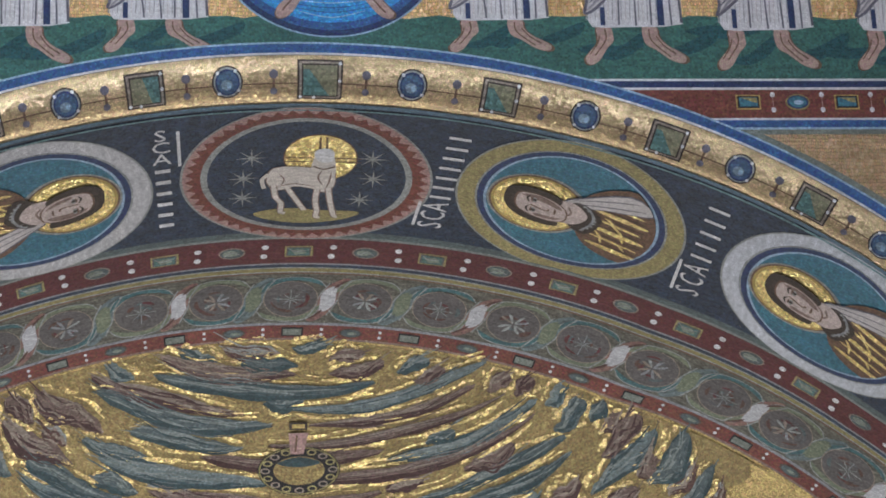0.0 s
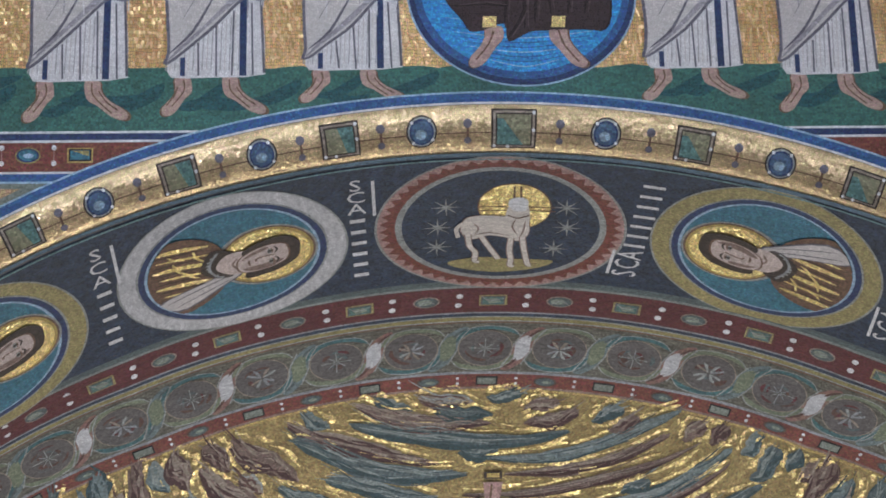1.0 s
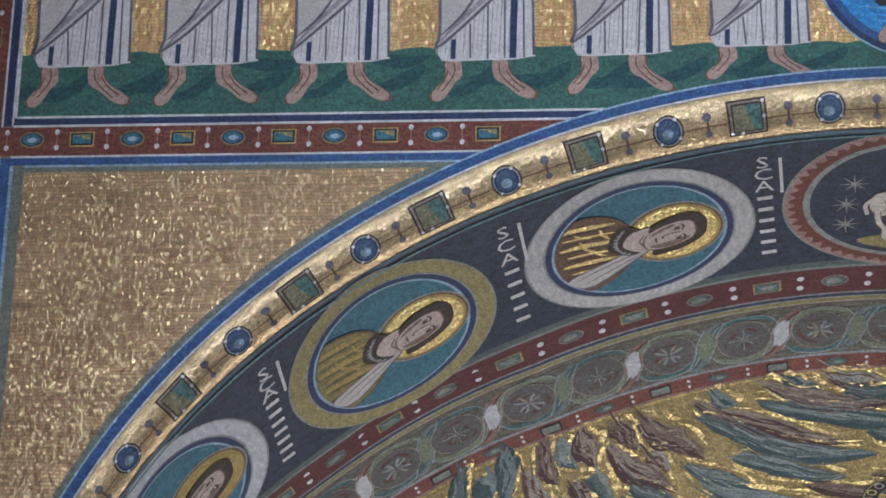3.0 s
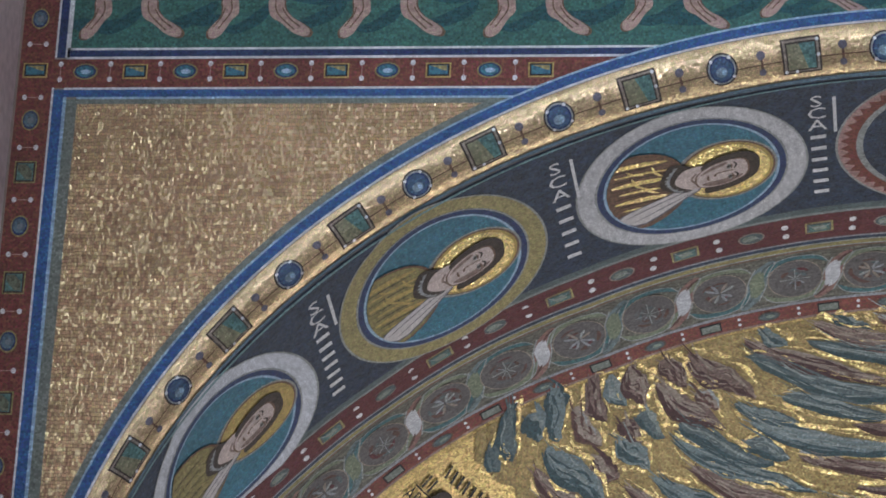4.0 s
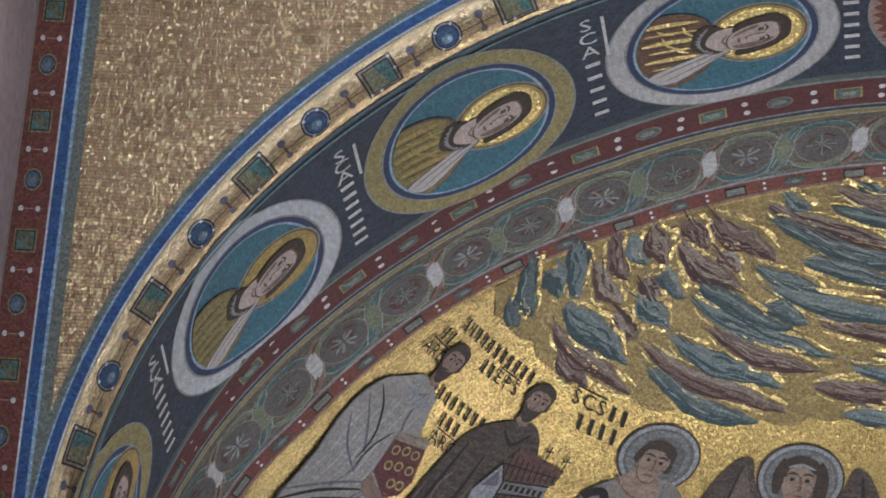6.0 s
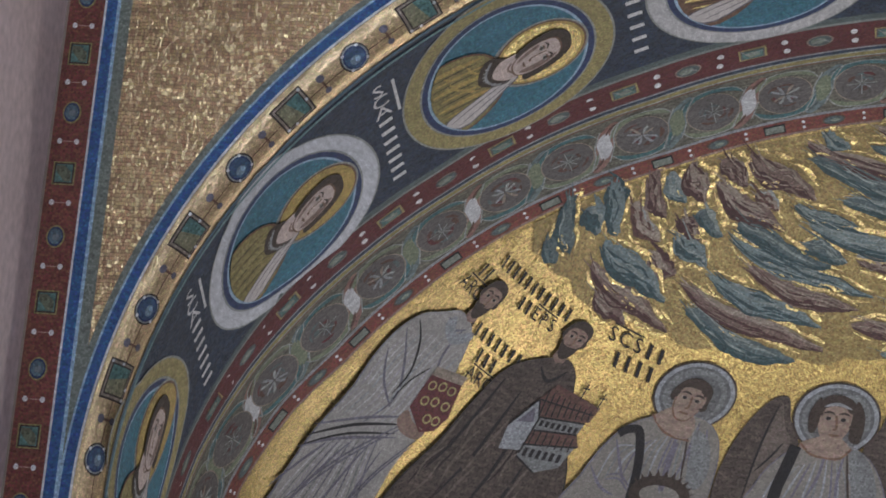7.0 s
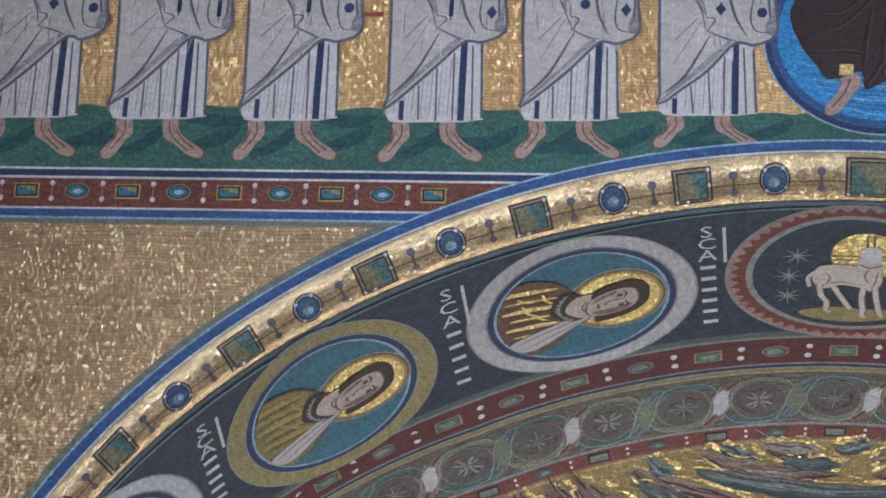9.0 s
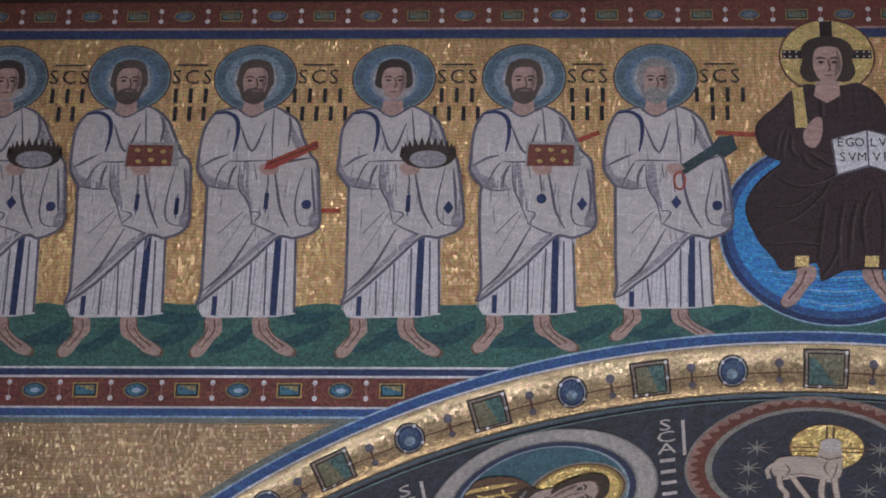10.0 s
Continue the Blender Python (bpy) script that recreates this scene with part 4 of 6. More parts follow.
sh = Sheet().ring(0, 0, rs, rd, 0.014, "cloud_pale", 1, 72).ring(0, 0, rs - 0.014, rd - 0.014, 0.055, "rose", 1, 72, 0.07).ring(0, 0, rs - 0.069, rd - 0.084, 0.045, "red", 1, 72, 0.055).ring(0, 0, rs - 0.114, rd - 0.139, 0.038, "cloud_pale", 1, 72, 0.045)
for k in range(52):
    a = 2 * math.pi * k / 52
    da = math.pi / 60
    f0, f1 = 0.069, 0.026
    p = [((rs - f0) * math.cos(a - da), (rd - f0 * 1.25) * math.sin(a - da)), ((rs - f0) * math.cos(a + da), (rd - f0 * 1.25) * math.sin(a + da)), ((rs - f1) * math.cos(a), (rd - f1 * 1.25) * math.sin(a))]
    sh.fill(p, "red", 2)
sh.make("zigzag_ring", at_crown, thing, "red and pink zigzag ring", **O)
sh = Sheet().fill(oval(0, 0, rs - 0.151, rd - 0.183, 60), "soffit_ground", 1)
sh.make("ground", at_crown, thing, **O)
Sheet().fill(curve_loop([(-0.30, -0.50), (-0.12, -0.44), (0.08, -0.47), (0.30, -0.48), (0.20, -0.60), (-0.02, -0.66), (-0.22, -0.60)], 4), "olive_ring", 3).make("hillock", at_crown, thing, **O)
sh = Sheet().fill(oval(0.075, 0.26, 0.205, 0.31, 36), "brown", 2).fill(oval(0.075, 0.26, 0.197, 0.298, 36), "gold_bright", 3)
for a in (0.0, math.pi / 2, math.pi):
    dx, dy = math.cos(a), math.sin(a)
    for e in (-0.018, 0.018):
        sh.line([(0.09 + 0.06 * dx - e * dy, 0.24 + 0.1 * dy + e * 1.4 * dx), (0.09 + 0.21 * dx - e * dy, 0.24 + 0.30 * dy + e * 1.4 * dx)], 0.012, "brown", 4, round_off=False)
sh.make("halo", at_crown, thing, **O)
sh = Sheet()
flank = [(-0.25, 0.04), (-0.21, 0.13), (-0.10, 0.15), (0.04, 0.13), (0.13, 0.12), (0.165, 0.02), (0.155, -0.12), (0.10, -0.20), (0.02, -0.15), (-0.08, -0.12), (-0.15, -0.16), (-0.215, -0.16), (-0.255, -0.06)]
sh.fill(curve_loop([(x * 1.03, v * 1.05) for x, v in flank], 4), "cloud_rose", 5).fill(curve_loop(flank, 4), "lambswool", 5.5)
sh.fill(curve_loop([(0.02, 0.06), (0.025, 0.22), (0.055, 0.33), (0.13, 0.34), (0.16, 0.26), (0.165, 0.06), (0.11, -0.02)], 4), "lambswool", 6)
sh.fill(curve_loop([(0.035, 0.29), (0.045, 0.37), (0.10, 0.40), (0.15, 0.37), (0.155, 0.29), (0.135, 0.22), (0.07, 0.22)], 4), "white", 7)
sh.line([(0.03, 0.16), (0.09, 0.12), (0.16, 0.16)], 0.013, "brown", 7.4)
for row in ([(-0.215, -0.10), (-0.205, -0.26), (-0.17, -0.36), (-0.175, -0.48), (-0.145, -0.50)], [(-0.13, -0.14), (-0.085, -0.28), (-0.045, -0.40), (-0.025, -0.46)],
            [(0.055, -0.16), (0.045, -0.32), (0.055, -0.46), (0.05, -0.55), (0.075, -0.57)], [(0.125, -0.14), (0.135, -0.30), (0.15, -0.44), (0.165, -0.54), (0.185, -0.55)]):
    sh.line(row, 0.046, "cloud_rose", 6.2, taper=False)
    sh.line(row, 0.032, "lambswool", 6.5, taper=False)
sh.line([(-0.245, 0.06), (-0.285, -0.02), (-0.275, -0.14)], 0.028, "lambswool", 6.5)
for row in ([(-0.20, -0.12), (-0.08, -0.08), (0.05, -0.13)], [(-0.18, 0.06), (-0.15, -0.02), (-0.17, -0.10)], [(0.08, 0.10), (0.06, 0.0), (0.09, -0.10)], [(0.14, 0.08), (0.13, -0.04), (0.11, -0.14)]):
    sh.line(row, 0.012, "cloud_rose", 7, taper=True)
sh.moved(lambda x, v: (0.01 + 0.90 * x, v)).make("lamb", at_crown, thing, "plain white lamb", **O)
for cx, cy in ((-0.30, 0.27), (-0.35, 0.0), (-0.36, -0.27), (0.36, 0.27), (0.37, 0.0), (0.30, -0.30)):
    sh = Sheet()
    tips = []
    for k in range(16):
        a = math.pi * k / 8
        e = 1.0 if k % 2 == 0 else 0.20
        tips.append((cx + 0.088 * e * math.cos(a), cy + 0.125 * e * math.sin(a)))
    sh.fill(tips, "cloud_pale", 3)
    sh.make("star", at_crown, thing, "pale eight-pointed star", **O)


# ---- row of standing figures ----
def standing_figure(seed, hair, beard):
    """Plain white-robed figure, feet at 0, 1.83 high; kept as one mesh."""
    r = random.Random(seed)
    j = lambda a: r.uniform(-a, a)
    sh = Sheet()
    # feet
    for pts in ([(-0.138, 0.220), (-0.066, 0.220), (-0.050, 0.160), (-0.053, 0.123), (-0.086, 0.085), (-0.128, 0.010), (-0.166, -0.017), (-0.197, -0.008), (-0.200, 0.032), (-0.167, 0.077), (-0.135, 0.130)],
                [(0.107, 0.220), (0.179, 0.220), (0.193, 0.160), (0.232, 0.107), (0.311, 0.055), (0.337, 0.018), (0.316, -0.008), (0.253, 0.010), (0.173, 0.077), (0.119, 0.115)]):
        sh.fill(curve_loop([(x * 1.05, z - 0.006) for x, z in pts], 3), "brown", 3.6).fill(curve_loop(pts, 3), "skin", 4.2)
    for pts in ([(-0.096, 0.205), (-0.091, 0.137), (-0.151, 0.040)], [(-0.126, 0.160), (-0.136, 0.115), (-0.178, 0.047)], [(0.142, 0.205), (0.155, 0.130), (0.251, 0.032)], [(0.180, 0.160), (0.219, 0.100), (0.284, 0.047)]):
        sh.line(pts, 0.008, "brown", 4.6)
    # tunic below the mantle
    sh.fill([(-0.179, 0.385), (-0.183, 0.258), (-0.161, 0.217), (-0.076, 0.211), (0.046, 0.216), (0.223, 0.217), (0.327, 0.235), (0.321, 0.445), (0.296, 0.715), (0.141, 0.715)], "robe_light", 5)
    for pts in ([(-0.019, 0.430), (-0.012, 0.228)], [(0.067, 0.535), (0.079, 0.223)], [(0.149, 0.625), (0.161, 0.228)], [(0.247, 0.670), (0.265, 0.228)]):
        sh.line([(x + j(0.008), z) for x, z in pts], 0.010, "fold", 6, round_off=False)
    for k in range(18):
        x = -0.19 + 0.0235 * k
        sh.line([(x, 0.26), (x + 0.004, 0.34 + max(0, x + 0.2) * 0.75)], 0.006, "robe" if k % 2 else "robe_grey", 5.6, round_off=False)
    sh.line([(0.204, 0.697), (0.211, 0.226)], 0.036, "navy", 6.6, round_off=False)
    sh.line([(-0.103, 0.340), (-0.102, 0.226)], 0.026, "navy", 6.6, round_off=False)
    sh.line([(0.296, 0.685), (0.321, 0.242)], 0.014, "fold", 6.4, round_off=False)
    # mantle and body
    out = [(-0.085, 1.492), (-0.152, 1.477), (-0.211, 1.450), (-0.257, 1.345), (-0.268, 1.180), (-0.265, 1.090), (-0.209, 1.003), (-0.202, 0.955), (-0.197, 0.760), (-0.187, 0.535), (-0.182, 0.370), (-0.195, 0.298), (-0.153, 0.322), (-0.065, 0.407), (0.073, 0.550), (0.191, 0.688), (0.245, 0.697), (0.300, 0.685), (0.410, 0.752), (0.404, 0.925), (0.382, 1.135), (0.347, 1.188), (0.320, 1.225), (0.283, 1.315), (0.248, 1.405), (0.182, 1.465), (0.117, 1.507), (0.079, 1.477), (-0.001, 1.458)]
    out = [(x + j(0.006), z + j(0.005)) for x, z in out]
    sh.fill(curve_loop(out, 3), "robe", 8)
    for shade in ([(-0.264, 1.180), (-0.215, 1.075), (-0.144, 1.045), (-0.059, 1.000), (-0.126, 0.985), (-0.206, 1.000), (-0.255, 1.075)], [(0.205, 1.435), (0.262, 1.315), (0.304, 1.225), (0.263, 1.225), (0.221, 1.315)], [(0.354, 0.775), (0.389, 0.925), (0.367, 1.120), (0.392, 1.045), (0.408, 0.850), (0.403, 0.752)], [(-0.186, 0.310), (-0.080, 0.423), (0.071, 0.580), (0.183, 0.700), (0.142, 0.700), (0.017, 0.565), (-0.119, 0.407)], [(-0.029, 1.135), (-0.032, 1.000), (0.026, 0.880), (0.055, 0.850), (0.016, 1.000), (0.005, 1.135)]):
        sh.fill(curve_loop([(x + j(0.006), z + j(0.006)) for x, z in shade], 3), "robe_shade", 8.2)
    closed = curve_loop(out, 3)
    sh.line(closed + closed[:1], 0.017, "fold", 8.8, round_off=False)
    # fine strokes along the cloth
    for k in range(40):
        x, z = r.uniform(-0.20, 0.34), r.uniform(0.70, 1.38)
        if x > 0.22 and z > 1.10 or x < 0.05 and z < 0.80 and z < 0.62 - x * 0.9:
            continue
        d = (j(0.015), -0.09 - r.random() * 0.06)
        sh.line([(x, z), (x + d[0] * 0.5, z + d[1] * 0.5), (x + d[0], z + d[1])], 0.008, ("robe_light", "robe_light", "robe_shade")[k % 3], 8.5 + 0.005 * k, taper=True)
    rows = [[(-0.099, 1.157), (-0.003, 1.155), (0.132, 1.157)], [(-0.245, 1.120), (-0.181, 1.168), (-0.115, 1.192)], [(-0.175, 1.003), (-0.135, 1.105), (-0.099, 1.153)], [(-0.086, 1.000), (-0.079, 1.075), (-0.056, 1.135)], [(-0.044, 1.150), (-0.038, 1.000), (0.018, 0.895), (0.053, 0.767)], [(0.138, 1.165), (0.167, 0.985), (0.205, 0.850), (0.254, 0.745)], [(0.312, 1.120), (0.289, 0.985), (0.280, 0.850), (0.314, 0.767), (0.396, 0.760)], [(-0.056, 1.383), (0.019, 1.210), (0.086, 1.390)], [(0.112, 1.492), (0.126, 1.315), (0.140, 1.162)], [(-0.170, 0.363), (-0.046, 0.505), (0.071, 0.745)], [(-0.112, 0.573), (0.023, 0.835)], [(-0.117, 0.715), (0.008, 0.850)], [(0.048, 0.772), (0.140, 0.730), (0.203, 0.708)], [(0.198, 1.435), (0.223, 1.375), (0.213, 1.255)], [(0.093, 1.135), (0.114, 1.045), (0.115, 0.955)], [(0.039, 1.135), (0.053, 1.045)], [(0.038, 0.850), (0.097, 0.835), (0.055, 0.767)], [(0.148, 1.127), (0.242, 1.150), (0.348, 1.180)], [(-0.208, 1.000), (-0.125, 0.978), (-0.037, 0.985)], [(0.354, 1.105), (0.377, 0.955), (0.383, 0.835)]]
    for k, row in enumerate(rows):
        sh.line([(x + j(0.007), z + j(0.007)) for x, z in row], 0.010 + 0.006 * (k % 2), "fold", 9 + 0.1 * k, taper=True)
    sh.line([(-0.211, 1.447), (-0.137, 1.459), (-0.079, 1.413), (-0.068, 1.315), (-0.083, 1.210)], 0.024, "navy", 11, taper=True)
    for x, z in ([(0.121, 0.913)][0], [(0.338, 0.883)][0]):
        z += j(0.02)
        kind = r.randrange(3)
        if kind == 0:
            sh.fill([(x - 0.028, z), (x, z - 0.042), (x + 0.028, z), (x, z + 0.042)], "navy", 11)
        elif kind == 1:
            sh.rect(x - 0.012, z - 0.050, x + 0.012, z + 0.050, "navy", 11).line([(x, z - 0.075), (x, z + 0.075)], 0.006, "navy", 11, round_off=False)
        else:
            sh.fill(oval(x, z, 0.027, 0.030, 12), "navy", 11)
    # covered hands and head, kept plain
    sh.fill(curve_loop([(0.06, 1.125), (0.12, 1.14), (0.17, 1.12), (0.16, 1.075), (0.09, 1.07)], 3), "skin", 11)
    sh.fill([(-0.05, 1.56), (-0.06, 1.46), (0.0, 1.425), (0.065, 1.46), (0.055, 1.56)], "skin", 11)
    sh.line([(-0.075, 1.475), (0.0, 1.43), (0.08, 1.475)], 0.012, "fold", 11.4)
    sh.fill(curve_loop([(-0.085, 1.64), (-0.098, 1.72), (-0.075, 1.795), (0.0, 1.825), (0.078, 1.795), (0.100, 1.72), (0.085, 1.64)], 4), hair, 12)
    if beard:
        sh.fill(curve_loop([(-0.078, 1.68), (-0.070, 1.585), (-0.03, 1.535), (0.02, 1.525), (0.068, 1.58), (0.078, 1.68)], 4), hair, 12.5)
    sh.fill(curve_loop([(-0.066, 1.70), (-0.060, 1.63), (-0.03, 1.578), (0.02, 1.572), (0.058, 1.62), (0.068, 1.70), (0.045, 1.762), (-0.04, 1.762)], 4), "skin", 13)
    sh.fill(curve_loop([(0.03, 1.60), (0.058, 1.64), (0.064, 1.71), (0.045, 1.75), (0.040, 1.68)], 3), "cloud_rose", 13.4)
    for x in (-0.030, 0.034):
        sh.fill(oval(x, 1.686, 0.014, 0.008, 10), "hair", 14)
        sh.line([(x - 0.022, 1.704), (x, 1.711), (x + 0.022, 1.704)], 0.010, "hair", 14.1, taper=True)
    sh.line([(0.004, 1.70), (0.014, 1.650), (0.0, 1.644)], 0.010, "brown", 14.2)
    if beard:
        sh.fill(curve_loop([(-0.050, 1.625), (0.0, 1.640), (0.052, 1.625), (0.045, 1.575), (0.0, 1.550), (-0.04, 1.575)], 3), hair, 14.3)
        sh.line([(-0.018, 1.618), (0.004, 1.622), (0.028, 1.618)], 0.010, "cloud_rose", 14.6, taper=True)
    else:
        sh.line([(-0.020, 1.616), (0.004, 1.612), (0.028, 1.616)], 0.011, "brown", 14.4, taper=True)
    return sh.moved(lambda x, z: (x - 0.027 * max(0.0, 1.645 - z), z - 0.026 * min(1.0, max(0.0, (z - 1.47) / 0.10))))


def held(kind):
    sh = Sheet()
    if kind == "book":
        sh.fill([(0.015, 1.12), (0.02, 1.27), (0.30, 1.27), (0.31, 1.12)], "cloud_pale", 15).fill([(0.02, 1.12), (0.03, 1.255), (0.275, 1.25), (0.27, 1.12)], "red", 16)
        for x, z in ((0.08, 1.22), (0.15, 1.22), (0.22, 1.21), (0.09, 1.15), (0.16, 1.16), (0.23, 1.15)):
            sh.fill(oval(x, z, 0.016, 0.013, 10), "ochre", 17)
    elif kind == "scroll":
        sh.fill([(0.08, 1.10), (0.09, 1.15), (0.36, 1.28), (0.37, 1.235), (0.12, 1.10)], "scarlet", 16)
        sh.line([(0.10, 1.13), (0.36, 1.255)], 0.008, "red_dark", 17, round_off=False)
    elif kind == "keys":
        for dz in (0.0, 0.035):
            sh.line([(0.14, 1.08 + dz), (0.36, 1.24 + dz)], 0.030, "cloud_blue", 16 + dz * 10, round_off=False)
        sh.fill([(0.28, 1.22), (0.33, 1.30), (0.41, 1.31), (0.43, 1.22), (0.36, 1.17)], "cloud_blue", 17)
        sh.ring(0.12, 1.03, 0.035, 0.06, 0.012, "scarlet", 16, 14)
    else:
        sh.fill(oval(0.20, 1.18, 0.145, 0.075, 24), "hair", 15.5).fill(oval(0.20, 1.165, 0.10, 0.052, 24), "robe_shade", 16)
        for k in range(13):
            a = math.pi * k / 12
            cx, cz = 0.20 + 0.135 * math.cos(a), 1.185 + 0.07 * math.sin(a)
            sh.fill([(cx - 0.018, cz - 0.01), (cx + 0.018, cz - 0.01), (cx + 0.012 * math.cos(a), cz + 0.05)], "hair", 17)
    return sh


LOOKS = [("hair", False), ("hair_brown", True), ("hair_brown", True), ("hair", False), ("hair_brown", True), ("hair_grey", True)]
mosaic("purple_light", (0.078, 0.051, 0.055))
FIG_BASE = 8.045
ROW = [(-4.428, "wreath", 5), (-3.748, "book", 5), (-3.052, "scroll", 6), (-2.291, "wreath", 7), (-1.581, "book", 5), (-0.865, "keys", 5)]
WHAT = {"wreath": "a dark wreath", "book": "a red book", "scroll": "a red scroll", "keys": "grey keys"}
FLAT = dict(base=0.006, step=0.0008)
for side in (-1, 1):
    for k, (x, what, n) in enumerate(ROW):
        x0 = x if side < 0 else -x + 0.06
        dz = {5: 0.10, 4: 0.03}.get(k, 0.0)
        what = what if side < 0 else ("book", "wreath", "scroll", "book", "wreath", "scroll")[k]
        thing = empty("robed_figure_mosaic", "white-robed mosaic figure holding %s, blue halo, gold ground" % WHAT[what], "mosaic figure", "row of figures over the arch")
        put = lambda u, v, l, x0=x0, dz=dz: (x0 + u, -l, FIG_BASE + (v if v > 0.5 else v + dz * (0.5 - v) * 2))
        Sheet().fill(oval(0, 1.682, 0.232, 0.215, 40), "red_dark", 1).fill(oval(0, 1.682, 0.224, 0.207, 40), "teal_light", 1.6).fill(oval(0, 1.682, 0.215, 0.199, 40), "halo_slate", 2.2).fill(oval(0, 1.676, 0.165, 0.162, 36), "slate" if k % 2 else "pale_slate", 2.8).fill(oval(0, 1.672, 0.135, 0.145, 32), "pale_slate", 3.4).fill(oval(0, 1.668, 0.118, 0.132, 32), "robe_grey", 4).make("halo", put, thing, **FLAT)
        standing_figure(31 * k + side, *LOOKS[k if side < 0 else 5 - k]).make("figure", put, thing, **FLAT)
        held(what).make(what, put, thing, **FLAT)
        for u, w in ((-0.10, 0.17), (0.23, 0.24)):
            zz = 0.055 if u < 0 else 0.075
            Sheet().fill(curve_loop([(u - 0.08, zz - 0.02), (u + 0.02, zz + 0.02), (u + 0.5 * w, zz + 0.07), (u + w, zz + 0.13), (u + w * 0.95, zz + 0.05), (u + 0.5 * w, zz - 0.015), (u, zz - 0.045)], 3), "green_mid", 1.6).make("shadow_patch", put, meadow, **FLAT)
        if side > 0:
            continue
        title = empty("inscription", "dark mosaic lettering on the gold frieze", "inscription", "inscriptions on the frieze")
        size = 0.092
        parts = glyphs("SCS", 0.345, 1.685, size, "black", 0.95) + [Sheet().rect(0.26, 1.760, 0.43, 1.771, "black", 1)]
        parts += bars((3, 3, 4, 3, 3, 4)[k], 0.345, 1.570, size, "black", 0.9, 0.24) + bars((2, 3, 5, 4, 3, 2)[k], 0.345, 1.455, size, "black", 0.85, 0.24)
        for sh in parts:
            sh.make("letter", put, title, base=0.0055)
# red staffs that show between the figures
for xa, za, xb, zb in ((-4.16, 8.86, -4.07, 8.86), (-3.48, 8.81, -3.36, 8.83), (-2.72, 8.90, -2.55, 8.90), (-2.02, 9.12, -1.90, 9.11), (-1.36, 9.30, -1.17, 9.38), (-0.55, 9.38, -0.30, 9.36)):
    thing = tagged(Sheet().line([(xa, za), (xb, zb)], 0.028, "scarlet", 1, round_off=False).make("red_band", on_wall, base=0.0045), "short dull red band across the gold ground", "mosaic band", "red bands between the figures")

# ---- seated figure on the globe ----
thing = empty("enthroned_figure_mosaic", "dark-robed seated mosaic figure on a blue globe, gold halo", "mosaic figure")
GX = 0.065
mid = lambda u, v, l: (GX + u, -l, v)
sh = Sheet().fill(oval(0, 8.775, 0.610, 0.560, 64), "pale_blue", 4).fill(oval(0, 8.775, 0.600, 0.551, 64), "navy", 5).fill(oval(0, 8.785, 0.572, 0.528, 64), "blue", 6).fill(oval(0.0, 8.79, 0.535, 0.49, 60), "sky", 7)
for k in range(16):
    z = 8.34 + 0.028 * k
    w = 0.50 * math.sqrt(max(0, 1 - ((z - 8.79) / 0.49) ** 2))
    sh.line([(-w * 0.9, z + 0.03), (0, z - 0.01), (w * 0.9, z + 0.03)], 0.006, "pale_blue" if k % 3 == 0 else "blue", 7.6, taper=True)
sh.make("globe", mid, thing, "blue globe", **FLAT)
sh = Sheet().fill(oval(0, 9.855, 0.262, 0.240, 44), "red_dark", 4).fill(oval(0, 9.855, 0.252, 0.230, 44), "gold_bright", 5)
for x0, z0, x1, z1 in ((-0.034, 9.96, 0.034, 10.08), (-0.242, 9.84, -0.10, 9.895), (0.10, 9.84, 0.242, 9.895)):
    sh.rect(x0, z0, x1, z1, "purple_dark", 6)
for e in (0.13, 0.165, 0.20, 0.23):
    for x, z in ((e, 9.853), (e, 9.883), (-e, 9.853), (-e, 9.883)):
        sh.fill(oval(x, z, 0.006, 0.006, 6), "white", 7)
sh.make("halo", mid, thing, "gold halo with a dark cross", **FLAT)
sh = Sheet()
for pts, seam in (([(-0.085, 8.566), (-0.003, 8.566), (0.013, 8.502), (-0.026, 8.445), (-0.068, 8.365), (-0.119, 8.326), (-0.154, 8.339), (-0.152, 8.389), (-0.107, 8.453), (-0.086, 8.510)], [(-0.042, 8.542), (-0.064, 8.461), (-0.123, 8.373)]), ([(0.260, 8.566), (0.339, 8.566), (0.356, 8.494), (0.406, 8.421), (0.463, 8.357), (0.443, 8.323), (0.383, 8.345), (0.311, 8.429), (0.257, 8.494)], [(0.301, 8.542), (0.338, 8.453), (0.419, 8.357)])):
    sh.fill(curve_loop([(x * 1.03, z - 0.005) for x, z in pts], 3), "brown", 8.6).fill(curve_loop(pts, 3), "skin", 9)
    sh.line(seam, 0.010, "brown", 9.6)
body = [(-0.053, 9.669), (-0.120, 9.677), (-0.197, 9.637), (-0.256, 9.556), (-0.343, 9.460), (-0.364, 9.395), (-0.337, 9.299), (-0.280, 9.226), (-0.215, 9.199), (-0.252, 9.154), (-0.345, 9.041), (-0.381, 8.944), (-0.364, 8.848), (-0.323, 8.767), (-0.288, 8.703), (-0.208, 8.606), (-0.164, 8.542), (-0.086, 8.550), (0.010, 8.587), (0.039, 8.481), (0.121, 8.523), (0.177, 8.542), (0.425, 8.550), (0.542, 8.550), (0.567, 8.687), (0.527, 8.912), (0.453, 9.105), (0.449, 9.234), (0.416, 9.379), (0.332, 9.508), (0.264, 9.621), (0.157, 9.685), (0.085, 9.669)]
sh.fill(curve_loop([(x * 1.02, z - 0.004) for x, z in body], 3), "purple_dark", 9).fill(curve_loop(body, 3), "purple", 10)
